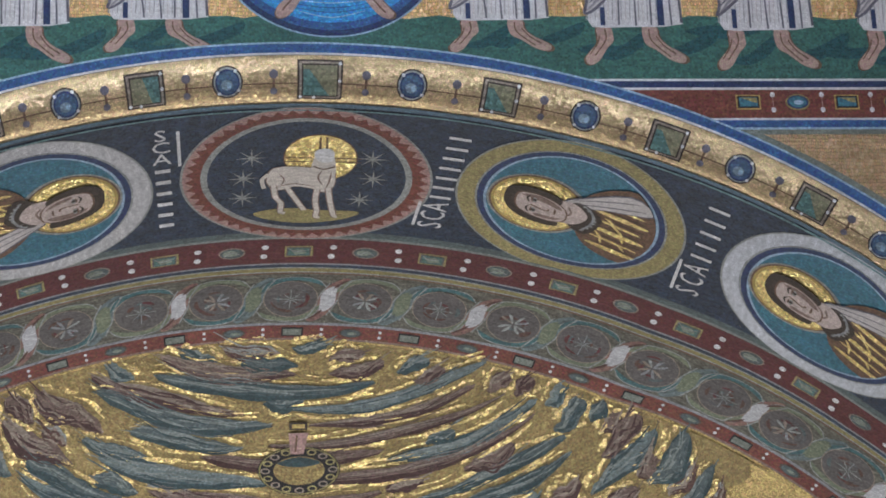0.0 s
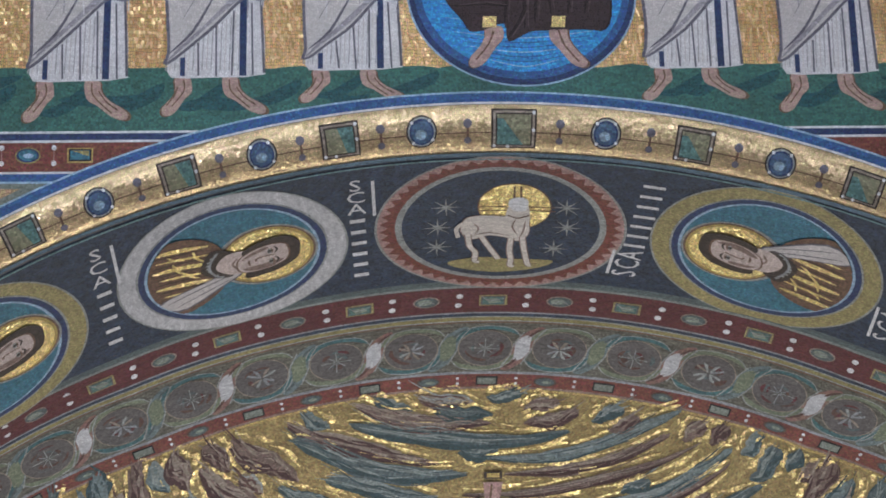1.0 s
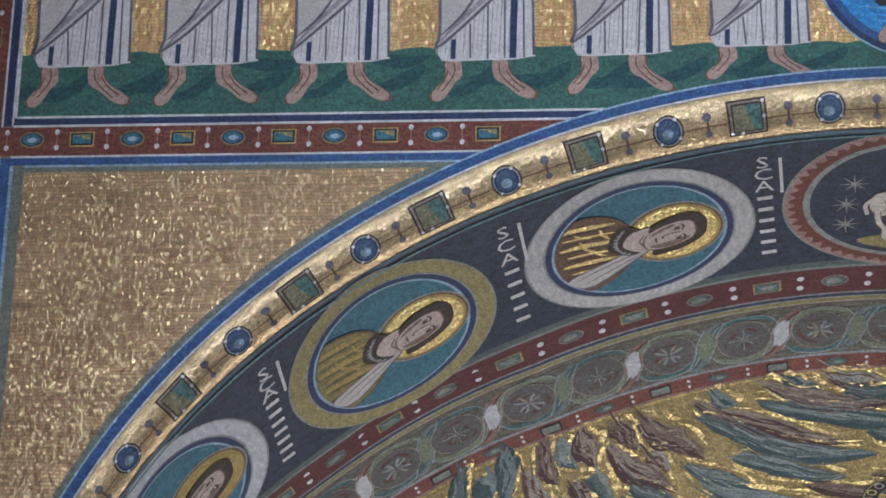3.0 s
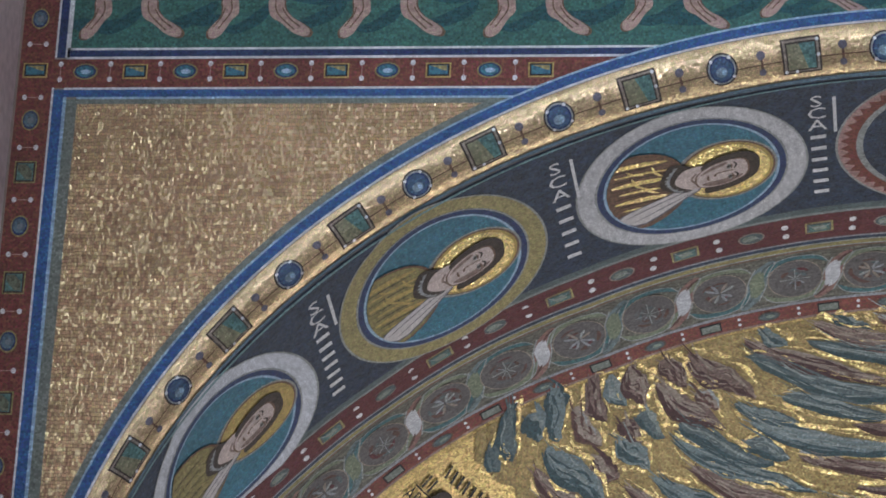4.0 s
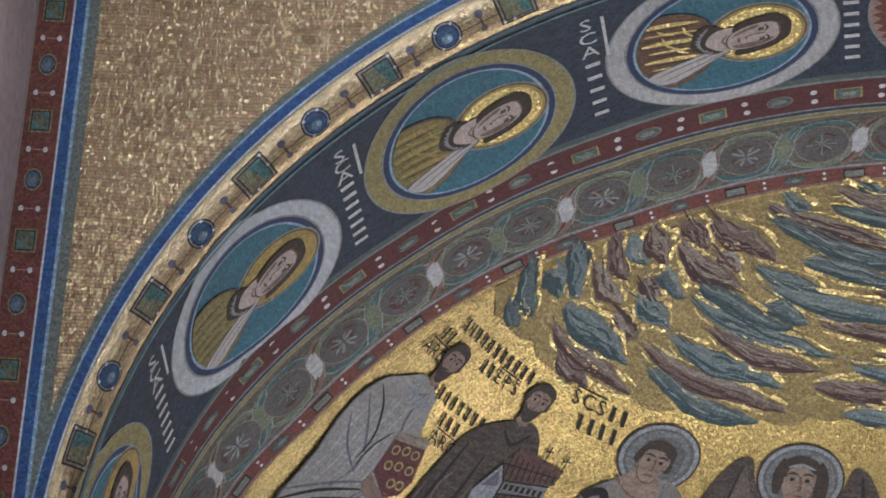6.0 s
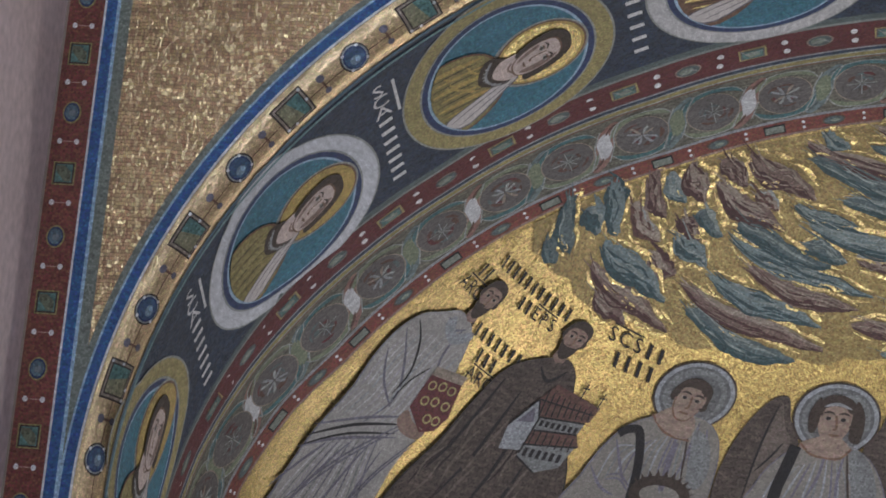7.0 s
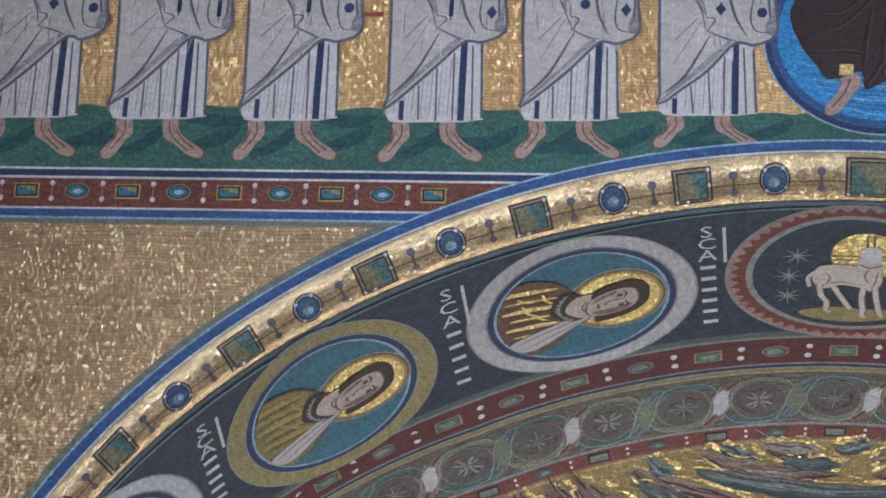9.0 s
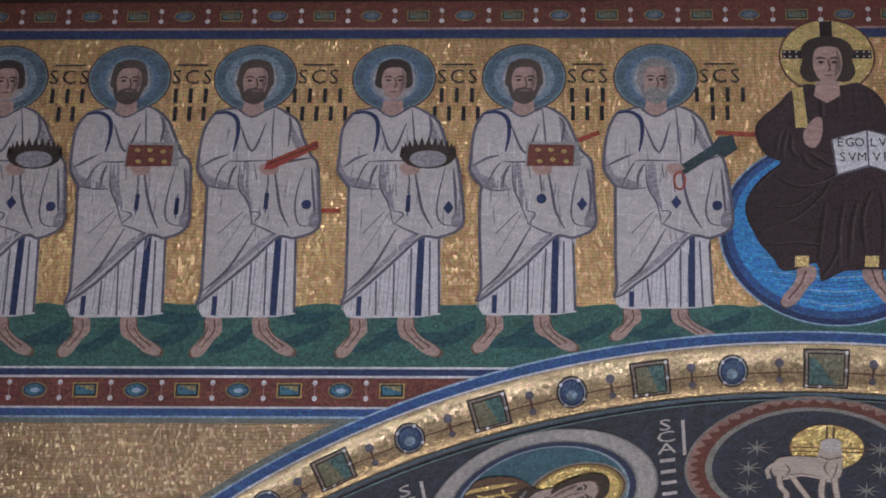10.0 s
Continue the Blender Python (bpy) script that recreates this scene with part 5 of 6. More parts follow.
for k, row in enumerate([[(-0.232, 9.089), (-0.126, 9.041), (0.017, 9.073), (0.169, 9.186), (0.354, 9.234)], [(-0.308, 8.767), (-0.125, 8.848), (-0.004, 8.977), (0.046, 9.073)], [(-0.358, 9.025), (-0.292, 9.105), (-0.204, 9.186)], [(0.013, 8.590), (0.014, 8.751), (0.028, 8.944)], [(0.121, 8.550), (0.108, 8.767), (0.123, 8.944)], [(0.173, 8.590), (0.171, 8.799), (0.194, 8.960)], [(0.257, 8.638), (0.225, 8.848), (0.269, 9.025)], [(0.345, 8.638), (0.342, 8.848), (0.314, 9.009)], [(0.432, 8.638), (0.444, 8.848), (0.401, 9.025)], [(-0.220, 9.210), (-0.220, 9.299), (-0.206, 9.395)], [(-0.257, 9.253), (-0.252, 9.331), (-0.241, 9.379)], [(-0.049, 9.621), (-0.031, 9.524), (-0.029, 9.427)], [(0.051, 9.637), (0.059, 9.492)], [(0.130, 9.653), (0.160, 9.508)], [(0.205, 9.637), (0.237, 9.508)], [(-0.085, 9.250), (0.038, 9.170), (0.096, 9.186)], [(-0.182, 9.363), (-0.177, 9.266), (-0.138, 9.218)], [(0.035, 8.494), (0.086, 8.590), (0.115, 8.679)], [(-0.258, 8.687), (-0.113, 8.703), (0.005, 8.687)], [(-0.232, 8.912), (-0.132, 8.928), (-0.036, 9.009)], [(-0.113, 9.234), (-0.078, 9.170), (-0.003, 9.138)]]):
    sh.line(row, 0.020, "purple_dark", 11 + 0.06 * k, taper=True)
    sh.line([(x + 0.020, z + 0.006) for x, z in row], 0.010, "purple_light", 11.03 + 0.06 * k, taper=True)
for x in (-0.067, 0.297):
    sh.rect(x - 0.036, 8.560, x + 0.036, 8.625, "gold_bright", 12.5)
sh.fill([(-0.190, 9.650), (-0.133, 9.659), (-0.089, 9.403), (-0.153, 9.402)], "gold_bright", 12.5)
sh.fill(curve_loop([(-0.095, 9.30), (-0.11, 9.38), (-0.06, 9.46), (-0.02, 9.46), (-0.01, 9.36), (-0.04, 9.28)], 3), "skin", 13)
sh.fill([(-0.06, 9.70), (-0.07, 9.60), (0, 9.555), (0.07, 9.60), (0.06, 9.70)], "skin", 13)
sh.fill(curve_loop([(-0.105, 9.69), (-0.15, 9.75), (-0.135, 9.83), (-0.145, 9.89), (-0.10, 9.955), (0.0, 9.98), (0.10, 9.955), (0.145, 9.89), (0.135, 9.83), (0.15, 9.75), (0.105, 9.69), (0.0, 9.70)], 4), "hair", 13.5)
sh.fill(curve_loop([(-0.078, 9.83), (-0.070, 9.755), (-0.035, 9.695), (0.03, 9.69), (0.070, 9.75), (0.080, 9.83), (0.055, 9.905), (-0.05, 9.905)], 4), "skin", 14)
sh.fill(curve_loop([(0.035, 9.72), (0.068, 9.76), (0.074, 9.83), (0.052, 9.89), (0.045, 9.80)], 3), "cloud_rose", 14.4)
for x in (-0.034, 0.038):
    sh.fill(oval(x, 9.812, 0.017, 0.009, 10), "hair", 15)
    sh.line([(x - 0.027, 9.834), (x, 9.842), (x + 0.027, 9.834)], 0.011, "hair", 15.1, taper=True)
sh.line([(0.004, 9.83), (0.014, 9.768), (0.0, 9.762)], 0.011, "brown", 15.2)
sh.line([(-0.022, 9.732), (0.004, 9.728), (0.030, 9.732)], 0.012, "brown", 15.3, taper=True)
sh.moved(lambda x, z: (x - 0.10 * max(0.0, 9.70 - z), z)).make("figure", mid, thing, **FLAT)
sh = Sheet().fill([(0.0, 9.33), (0.02, 9.10), (0.20, 9.16), (0.36, 9.10), (0.36, 9.34), (0.20, 9.39)], "fold", 15).fill([(0.01, 9.325), (0.03, 9.115), (0.19, 9.17), (0.19, 9.38)], "white", 16).fill([(0.20, 9.38), (0.20, 9.17), (0.345, 9.115), (0.345, 9.335)], "white", 16)
book = sh.make("open_book", mid, thing, "open white book with dark letters", **FLAT)
for text, x, z in (("EGO", 0.10, 9.305), ("SVM", 0.11, 9.215), ("LVX", 0.275, 9.305), ("VE", 0.265, 9.215)):
    for sh in glyphs(text, x, z, 0.056, "black", 0.9):
        sh.make("letter", mid, book, base=0.0205)

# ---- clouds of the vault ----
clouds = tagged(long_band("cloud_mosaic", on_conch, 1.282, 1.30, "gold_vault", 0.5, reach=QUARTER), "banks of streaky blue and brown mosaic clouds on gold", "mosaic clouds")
clouds.pop("kind")
rng = random.Random(21)
DOME = on_dome(0)


def cloud_floor(psi):
    """How low the clouds reach, in radians of height."""
    return radians(float(np.interp(abs(math.degrees(psi)), (0, 16, 24, 36, 43, 51, 60), (38.4, 37.6, 36.7, 36.4, 37.2, 39.2, 43.0))))

SHADES = {"tan": ("cloud_brown", "cloud_pale", "cloud_taupe"), "blue": ("cloud_blue", "cloud_ash", "cloud_slate"), "brown": ("cloud_wine", "cloud_taupe", "cloud_umber"), "slate": ("cloud_blue", "cloud_ash", "cloud_mist")}


def depth_of(psi, lam):
    return 3.6 * math.asin(max(-1, min(1, math.cos(lam) * math.cos(psi))))


# duller gold behind the streaks, ragged below, up to the border
ground = Sheet()
rows = []
for f in range(7):
    line = []
    for k in range(73):
        psi = radians(-66 + 132 * k / 72)
        top = math.acos(min(0.999, math.sin(1.306 / 3.6) / math.cos(psi)))
        low = min(top, cloud_floor(psi) + radians(0.5 * math.sin(k * 0.9) + 0.4 * math.sin(k * 2.3)))
        q = low + (top - low) * f / 6
        line.append((4.1 * math.cos(q) * psi, q * 3.6))
    rows.append(line)
for low, top in zip(rows, rows[1:]):
    ground.band(top, low, "cloud_ground", 0, closed=False)
ground.make("cloud_ground", DOME, clouds, longest=0.16, base=0.0025)


def cloud(psi, lam, length, thick, kind, slope):
    """One feathered streak: pale strokes above, a dark lower edge, frayed at its outer end, gold lengths round it."""
    dark, pale, third = SHADES[kind]
    n = 14
    up, lo = [], []
    ph, sgn = rng.uniform(0, 6), 1 if psi < 0 else -1
    curl = 0.15 if length > 0.7 else 0.10
    for i in range(n + 1):
        t = i / n
        u = (t - 0.5) * length
        w = t if sgn > 0 else 1 - t
        env = math.sin(math.pi * (0.05 + 0.93 * w ** 0.8)) ** 0.75
        bend = slope * u + curl * u * u + 0.10 * thick * math.sin(2.2 * t * math.pi + ph)
        up.append((u - sgn * 0.06 * length * env, bend + 0.52 * thick * env + rng.uniform(-0.07, 0.07) * thick))
        lo.append((u + sgn * 0.05 * length * env, bend - 0.48 * thick * env + rng.uniform(-0.04, 0.04) * thick))
    mix = lambda i, f: (up[i][0] * (1 - f) + lo[i][0] * f, up[i][1] * (1 - f) + lo[i][1] * f)
    md = [mix(i, 0.62 + 0.10 * math.sin(i * 1.9 + ph)) for i in range(n + 1)]
    sh = Sheet()
    sh.band(up, md, third, 1, closed=False).band(md, lo, dark, 1, closed=False)
    many = 15 if length > 0.5 else 11 if length > 0.3 else 7
    for k in range(many):
        f = (k + 0.5) / many
        i0, i1 = rng.randrange(0, 5), n - rng.randrange(0, 6)
        pts = []
        for i in range(i0, i1 + 1, 2):
            x, z = mix(i, f)
            pts.append((x, z + 0.07 * thick * math.sin(i * 1.3 + k * 2.1) + rng.uniform(-0.03, 0.03) * thick))
        if len(pts) < 2:
            continue
        # frayed outer end
        if rng.random() < 0.8:
            e = 0 if sgn > 0 else -1
            far = rng.uniform(0.02, 0.13) * (1.25 - f)
            pts[e] = (pts[e][0] - sgn * far, pts[e][1] + far * rng.uniform(0.3, 1.0))
        tone = rng.choice((pale, pale, third, dark)) if f < 0.45 else rng.choice((pale, third, third, dark)) if f < 0.72 else rng.choice((dark, dark, third, "cloud_wine" if kind in ("tan", "brown") else dark))
        sh.line(pts, (0.6 + 1.2 * rng.random()) * thick / many, tone, 2 + 0.10 * k, taper=True)
    # broken gold lengths along the upper edge, fewer along the lower
    for edge, rise, chance in ((up, 0.030, 0.95), (up, 0.058, 0.45), (lo, -0.026, 0.55)):
        i = 0
        while i < n - 1:
            j = min(n, i + rng.randrange(1, 4))
            if rng.random() < chance:
                dz = rise * rng.uniform(0.6, 1.4)
                sh.line([(p[0] + rng.uniform(-0.01, 0.01), p[1] + dz + rng.uniform(-0.008, 0.008)) for p in edge[i:j + 1]], rng.uniform(0.012, 0.036), "gold_fleck", 0.4 + 0.05 * (i % 5), taper=True)
            i = j
    v0 = lam * 3.6
    base = on_dome(math.degrees(psi))
    sh.make("cloud_streak", lambda u, v, l: base(u, v0 + v, l), clouds, longest=0.16, base=0.005 + 0.003 * rng.random(), step=0.0008)


SPOTS = []


def spot(psi, lam):
    return np.array(DOME(4.1 * math.cos(lam) * psi, lam * 3.6))


def clear_of(p, q, half, dv, gap):
    if not SPOTS:
        return True
    near = np.array(SPOTS)
    return all(np.min(np.linalg.norm(near - spot(p + half * e, q + dv * e), axis=1)) > gap for e in (-1, -0.5, 0, 0.5, 1))


def slope_at(psi):
    """Streaks sink towards the middle of the vault on both sides, steeper near the border."""
    a = abs(math.sin(psi))
    return math.copysign(0.58 * a ** 1.1, psi)


def rise_at(psi):
    return 0.24 * (1 - math.cos(psi))


# short steep streaks along the border
for side in (-1, 1):
    at, n = (2.1 if side < 0 else 3.4), 0
    while at < 4.55:
        length = rng.uniform(0.32, 0.44)
        x, y, z = on_conch(side * at, 1.34 + length * 0.5)
        q = math.asin(min(0.99, (z - SPRING) / ARCH_B))
        psi = math.atan2((x - CXB) / ARCH_A, (y - SOFFIT) / APSE)
        sl = slope_at(psi) * (1.0 + 0.7 * min(1, at / 3.5))
        half = length * 0.5 / (4.1 * math.cos(q))
        dv = sl * length * 0.5 / 3.6
        if q - abs(dv) > cloud_floor(psi) - 0.02:
            SPOTS.extend(spot(psi + half * e, q + dv * e) for e in (-0.9, -0.4, 0, 0.4, 0.9))
            cloud(psi, q, length, rng.uniform(0.16, 0.20), ("blue", "brown", "slate", "tan")[(n + rng.randrange(2)) % 4], sl)
        at += rng.uniform(0.31, 0.37)
        n += 1

# rows of streaks that follow one another like scales
row = 0
lam0 = 22.0
while lam0 < 72:
    psi = -74 + (row % 2) * 5 + rng.uniform(-1, 1)
    n = row
    while psi < 74:
        p0 = radians(psi)
        far = min(1, abs(psi) / 55)
        lam = radians(lam0) + rise_at(p0)
        length = (1.55 - 1.0 * far) * rng.uniform(0.75, 1.2)
        width = math.degrees(length / (4.1 * math.cos(min(lam, 1.25))))
        p = radians(psi + width / 2)
        q = radians(lam0 + rng.uniform(-0.35, 0.35)) + rise_at(p)
        sl = slope_at(p)
        kind = (("blue", "slate") if n % 2 else ("brown", "brown", "tan"))[rng.randrange(2)]
        thick = (0.115 + 0.080 * far) * rng.uniform(0.85, 1.15)
        for share in (1.0, 0.75, 0.55, 0.38):
            half = radians(width) * share * 0.52
            dv = sl * length * share * 0.52 / 3.6
            if min(depth_of(p - half, q - dv + 0.010), depth_of(p + half, q + dv + 0.010), depth_of(p, q + 0.02)) > 1.325 and q - abs(dv) * 0.6 > cloud_floor(p) and clear_of(p, q, half * 0.9, dv * 0.9, 0.088 + 0.02 * far):
                SPOTS.extend(spot(p + half * e, q + dv * e) for e in (-0.95, -0.5, 0, 0.5, 0.95))
                cloud(p, q, length * share, thick * (1 if share > 0.7 else 0.85), kind, sl)
                break
        psi += width * 1.02
        n += 1
    lam0 += 2.35
    row += 1

# smaller streaks in the gaps, up to the border
for _ in range(9000):
    psi, q = radians(rng.uniform(-80, 80)), radians(rng.uniform(36.0, 71))
    d = depth_of(psi, q)
    if d < 1.345 or d > 3.5:
        continue
    length = rng.uniform(0.20, 0.42)
    sl = slope_at(psi) * 1.1
    half = length * 0.5 / (4.1 * math.cos(q))
    dv = sl * length * 0.5 / 3.6
    if min(depth_of(psi - half, q - dv), depth_of(psi + half, q + dv)) < 1.325 or q - abs(dv) * 0.6 < cloud_floor(psi):
        continue
    if not clear_of(psi, q, half * 0.9, dv * 0.9, 0.096):
        continue
    SPOTS.extend(spot(psi + half * e, q + dv * e) for e in (-0.8, 0, 0.8))
    cloud(psi, q, length, 0.075 + 0.20 * length, ("blue", "brown", "slate", "tan")[rng.randrange(4)], sl)

# ---- jewelled wreath over the middle ----
thing = empty("wreath_mosaic", "dark jewelled wreath with gold dots and a clasp above", "wreath")
base = on_dome(2.6)
V = dict(longest=0.12, base=0.0125, step=0.0012)
w0 = radians(52.0) * 3.6
put = lambda u, v, l: base(u, w0 + v, l)
sh = Sheet().ring(0, 0, 0.250, 0.190, 0.094, "black", 1, 40, 0.078).ring(0, 0, 0.245, 0.185, 0.010, "olive", 1.5, 40)
for k in range(16):
    a = 2 * math.pi * k / 16
    sh.ring(0.205 * math.cos(a), 0.152 * math.sin(a), 0.030, 0.024, 0.010, "olive_ring" if k % 2 else "cloud_taupe", 2, 10)
sh.make("ring", put, thing, **V)
Sheet().fill(oval(0, -0.01, 0.165, 0.120, 30), "cloud_ground", 0).fill(curve_loop([(-0.13, 0.06), (0.0, 0.105), (0.13, 0.06), (0.05, 0.03), (-0.05, 0.03)], 4), "cloud_blue", 1).make("opening", put, thing, **V)
Sheet().fill([(-0.05, 0.13), (0.03, 0.13), (0.06, 0.30), (-0.06, 0.30)], "rose", 2).line([(-0.02, 0.15), (-0.01, 0.28)], 0.012, "brown", 3, round_off=False).make("ribbon", put, thing, **V)
Sheet().rect(-0.055, 0.325, 0.055, 0.385, "hair", 2).rect(-0.038, 0.338, 0.038, 0.372, "ochre", 3).make("clasp", put, thing, **V)


# ---- figures standing in the vault ----
def vault_head(sh, u, v, tilt, hair="hair", beard=False, r=0.085, lv=12, skin="skin_dim"):
    c, s = math.cos(tilt), math.sin(tilt)
    k = r / 0.085
    turn = lambda pts: [(u + k * (c * x - s * y), v + k * (s * x + c * y)) for x, y in pts]
    sh.fill(turn([(-0.045, -0.05), (-0.050, -0.16), (0.0, -0.185), (0.048, -0.165), (0.045, -0.05)]), skin, lv)
    sh.fill(turn(curve_loop([(-0.090, -0.02), (-0.092, 0.06), (-0.05, 0.118), (0.02, 0.128), (0.082, 0.09), (0.095, 0.02), (0.085, -0.04)], 4)), hair, lv + 0.4)
    sh.fill(turn(curve_loop([(-0.070, 0.035), (-0.070, -0.04), (-0.035, -0.105), (0.025, -0.11), (0.070, -0.045), (0.076, 0.035), (0.04, 0.068), (-0.04, 0.068)], 4)), skin, lv + 0.8)
    sh.fill(turn(curve_loop([(0.025, -0.095), (0.066, -0.03), (0.070, 0.045), (0.050, 0.01)], 3)), "skin_brown", lv + 1.0)
    if beard:
        sh.fill(turn(curve_loop([(-0.070, -0.03), (-0.040, -0.055), (0.0, -0.045), (0.045, -0.055), (0.075, -0.03), (0.055, -0.11), (0.01, -0.150), (-0.04, -0.12)], 3)), hair, lv + 1.2)
    for x in (-0.030, 0.038):
        sh.fill(turn(oval(x, 0.008, 0.021, 0.010, 10)), "cloud_taupe", lv + 1.4).fill(turn(oval(x, 0.008, 0.012, 0.010, 8)), "black", lv + 1.6)
        sh.line(turn([(x - 0.026, 0.032), (x, 0.040), (x + 0.026, 0.032)]), 0.012 * k, "hair", lv + 1.5, taper=True)
    sh.line(turn([(0.004, 0.025), (0.014, -0.038), (-0.002, -0.044)]), 0.011 * k, "brown", lv + 1.4)
    if not beard:
        sh.line(turn([(-0.018, -0.070), (0.008, -0.074), (0.034, -0.070)]), 0.012 * k, "brown", lv + 1.5, taper=True)


def leaning(chart, du, k, dv):
    """The chart moved sideways by du, down by -dv, and leaning by k."""
    return lambda u, v, l=0.0: chart(u + du + k * (1.9 - v), v + dv, l)


VF = dict(longest=0.14, base=0.006, step=0.0008)
# white-robed figure with a jewelled book
thing = empty("vault_figure_mosaic", "white-robed bearded mosaic figure carrying a jewelled book", "mosaic figure", "figures in the vault")
ch = leaning(on_dome(-62), 0.11, 0.20, -0.08)
sh = Sheet()
body = [(0.13, 2.16), (0.02, 2.12), (-0.14, 2.06), (-0.26, 1.92), (-0.33, 1.70), (-0.36, 1.45), (-0.44, 1.15), (-0.53, 0.85), (-0.60, 0.60), (-0.22, 0.50), (0.12, 0.60), (0.26, 0.95), (0.30, 1.20), (0.36, 1.45), (0.38, 1.62), (0.36, 1.85), (0.32, 2.05), (0.22, 2.13)]
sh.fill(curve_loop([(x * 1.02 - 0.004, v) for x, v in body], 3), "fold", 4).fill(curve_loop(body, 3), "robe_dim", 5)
for k, row in enumerate([[(-0.20, 1.95), (-0.05, 1.75), (0.02, 1.55), (-0.10, 1.35)], [(-0.45, 1.25), (-0.10, 1.38), (0.15, 1.45)], [(-0.50, 1.10), (-0.20, 1.22), (0.20, 1.32)], [(-0.60, 0.85), (-0.40, 1.05), (-0.25, 1.20)], [(-0.45, 0.70), (-0.25, 1.00), (-0.10, 1.22)],
                         [(-0.25, 0.65), (-0.08, 0.95), (0.05, 1.25)], [(-0.05, 0.65), (0.08, 0.92), (0.15, 1.22)], [(0.24, 2.06), (0.20, 1.88), (0.24, 1.72)], [(0.08, 2.10), (0.14, 2.03), (0.26, 2.06)], [(-0.25, 1.80), (-0.14, 1.62), (0.02, 1.48)]]):
    sh.line(row, 0.020, "fold", 6 + 0.1 * k, taper=True)
sh.line([(-0.46, 1.18), (-0.15, 1.32), (0.16, 1.40)], 0.022, "black", 8, taper=True)
sh.line([(-0.47, 1.12), (-0.16, 1.26), (0.17, 1.34)], 0.016, "black", 8.1, taper=True)
sh.line([(-0.14, 2.02), (-0.03, 1.90), (0.03, 1.72), (-0.02, 1.56)], 0.018, "black", 8.2, taper=True)
sh.line([(0.17, 1.78), (0.06, 1.66), (0.0, 1.52)], 0.014, "black", 8.2, taper=True)
sh.line([(0.10, 2.08), (0.20, 2.00), (0.31, 2.05)], 0.014, "black", 8.2)
for k in range(16):
    x = -0.50 + 0.044 * k
    sh.line([(x * 0.45, 1.24 + 0.006 * k), (x * 0.75, 1.02), (x * 1.05 - 0.02, 0.72 + 0.02 * (k % 4))], 0.013, ("robe_grey", "halo_mid", "robe_shade", "fold")[k % 4], 5.5 + 0.02 * k, taper=True)
for k in range(11):
    x = -0.26 + 0.05 * k
    sh.line([(x + 0.10, 2.00 - 0.018 * abs(k - 5)), (x + 0.02, 1.75), (x - 0.05, 1.52), (x - 0.12, 1.36)], 0.015, ("robe_shade", "robe_grey", "halo_grey", "robe_grey")[k % 4], 5.9 + 0.01 * k, taper=True)
for e in (0.0, 0.035):
    sh.line([(0.28, 1.50 - e), (0.05, 1.28 - e), (-0.22, 1.02 - e), (-0.46, 0.78 - e)], 0.014, "fold", 8.4 + e, taper=True)
    sh.line([(0.34, 1.34 - e), (0.16, 1.05 - e), (0.02, 0.80 - e)], 0.012, "fold", 8.5 + e, taper=True)
sh.fill(curve_loop([(0.13, 2.12), (0.20, 2.02), (0.32, 2.06), (0.33, 2.00), (0.20, 1.95), (0.08, 2.05)], 3), "halo_grey", 8.6)
sh.fill(curve_loop([(0.16, 1.50), (0.24, 1.44), (0.36, 1.40), (0.33, 1.34), (0.20, 1.36), (0.12, 1.43)], 3), "skin_brown", 8.8)
vault_head(sh, 0.27, 2.29, -0.25, beard=True, skin="skin_brown")
sh.make("figure", ch, thing, **VF)
sh = Sheet().fill([(0.16, 1.52), (0.20, 1.74), (0.46, 1.73), (0.48, 1.52), (0.42, 1.42), (0.32, 1.39)], "red_dark", 11).fill([(0.20, 1.74), (0.21, 1.80), (0.47, 1.79), (0.46, 1.73)], "cloud_taupe", 11)
for x, v in ((0.25, 1.68), (0.33, 1.69), (0.41, 1.68), (0.25, 1.58), (0.33, 1.59), (0.42, 1.58), (0.33, 1.48), (0.40, 1.48)):
    sh.ring(x, v, 0.034, 0.032, 0.012, "olive_ring", 12, 12)
sh.make("jewelled_book", ch, thing, "dark red jewelled book", **VF)

# dark-robed figure with a model church
thing = empty("vault_figure_mosaic", "dark-cloaked bearded mosaic figure holding a small model church", "mosaic figure", "figures in the vault")
ch = leaning(on_dome(-47), 0.05, 0.13, -0.08)
sh = Sheet()
body = [(0.12, 2.06), (0.02, 2.03), (-0.12, 1.96), (-0.22, 1.84), (-0.32, 1.60), (-0.42, 1.35), (-0.55, 1.05), (-0.62, 0.70), (-0.1, 0.60), (0.45, 0.70), (0.52, 1.05), (0.52, 1.30), (0.44, 1.55), (0.36, 1.80), (0.30, 1.98), (0.22, 2.06)]
sh.fill(curve_loop([(x * 1.02, v) for x, v in body], 3), "black", 4.5).fill(curve_loop(body, 3), "cloak", 5)
for k, row in enumerate([[(-0.15, 1.85), (-0.25, 1.55), (-0.40, 1.20)], [(0.0, 1.80), (-0.10, 1.45), (-0.25, 1.05)], [(0.10, 1.55), (0.02, 1.25), (-0.05, 0.95)], [(0.22, 1.35), (0.16, 1.10), (0.14, 0.90)], [(0.05, 1.98), (0.14, 1.90), (0.24, 1.99)]]):
    sh.line(row, 0.026, "black", 6 + 0.1 * k, taper=True)
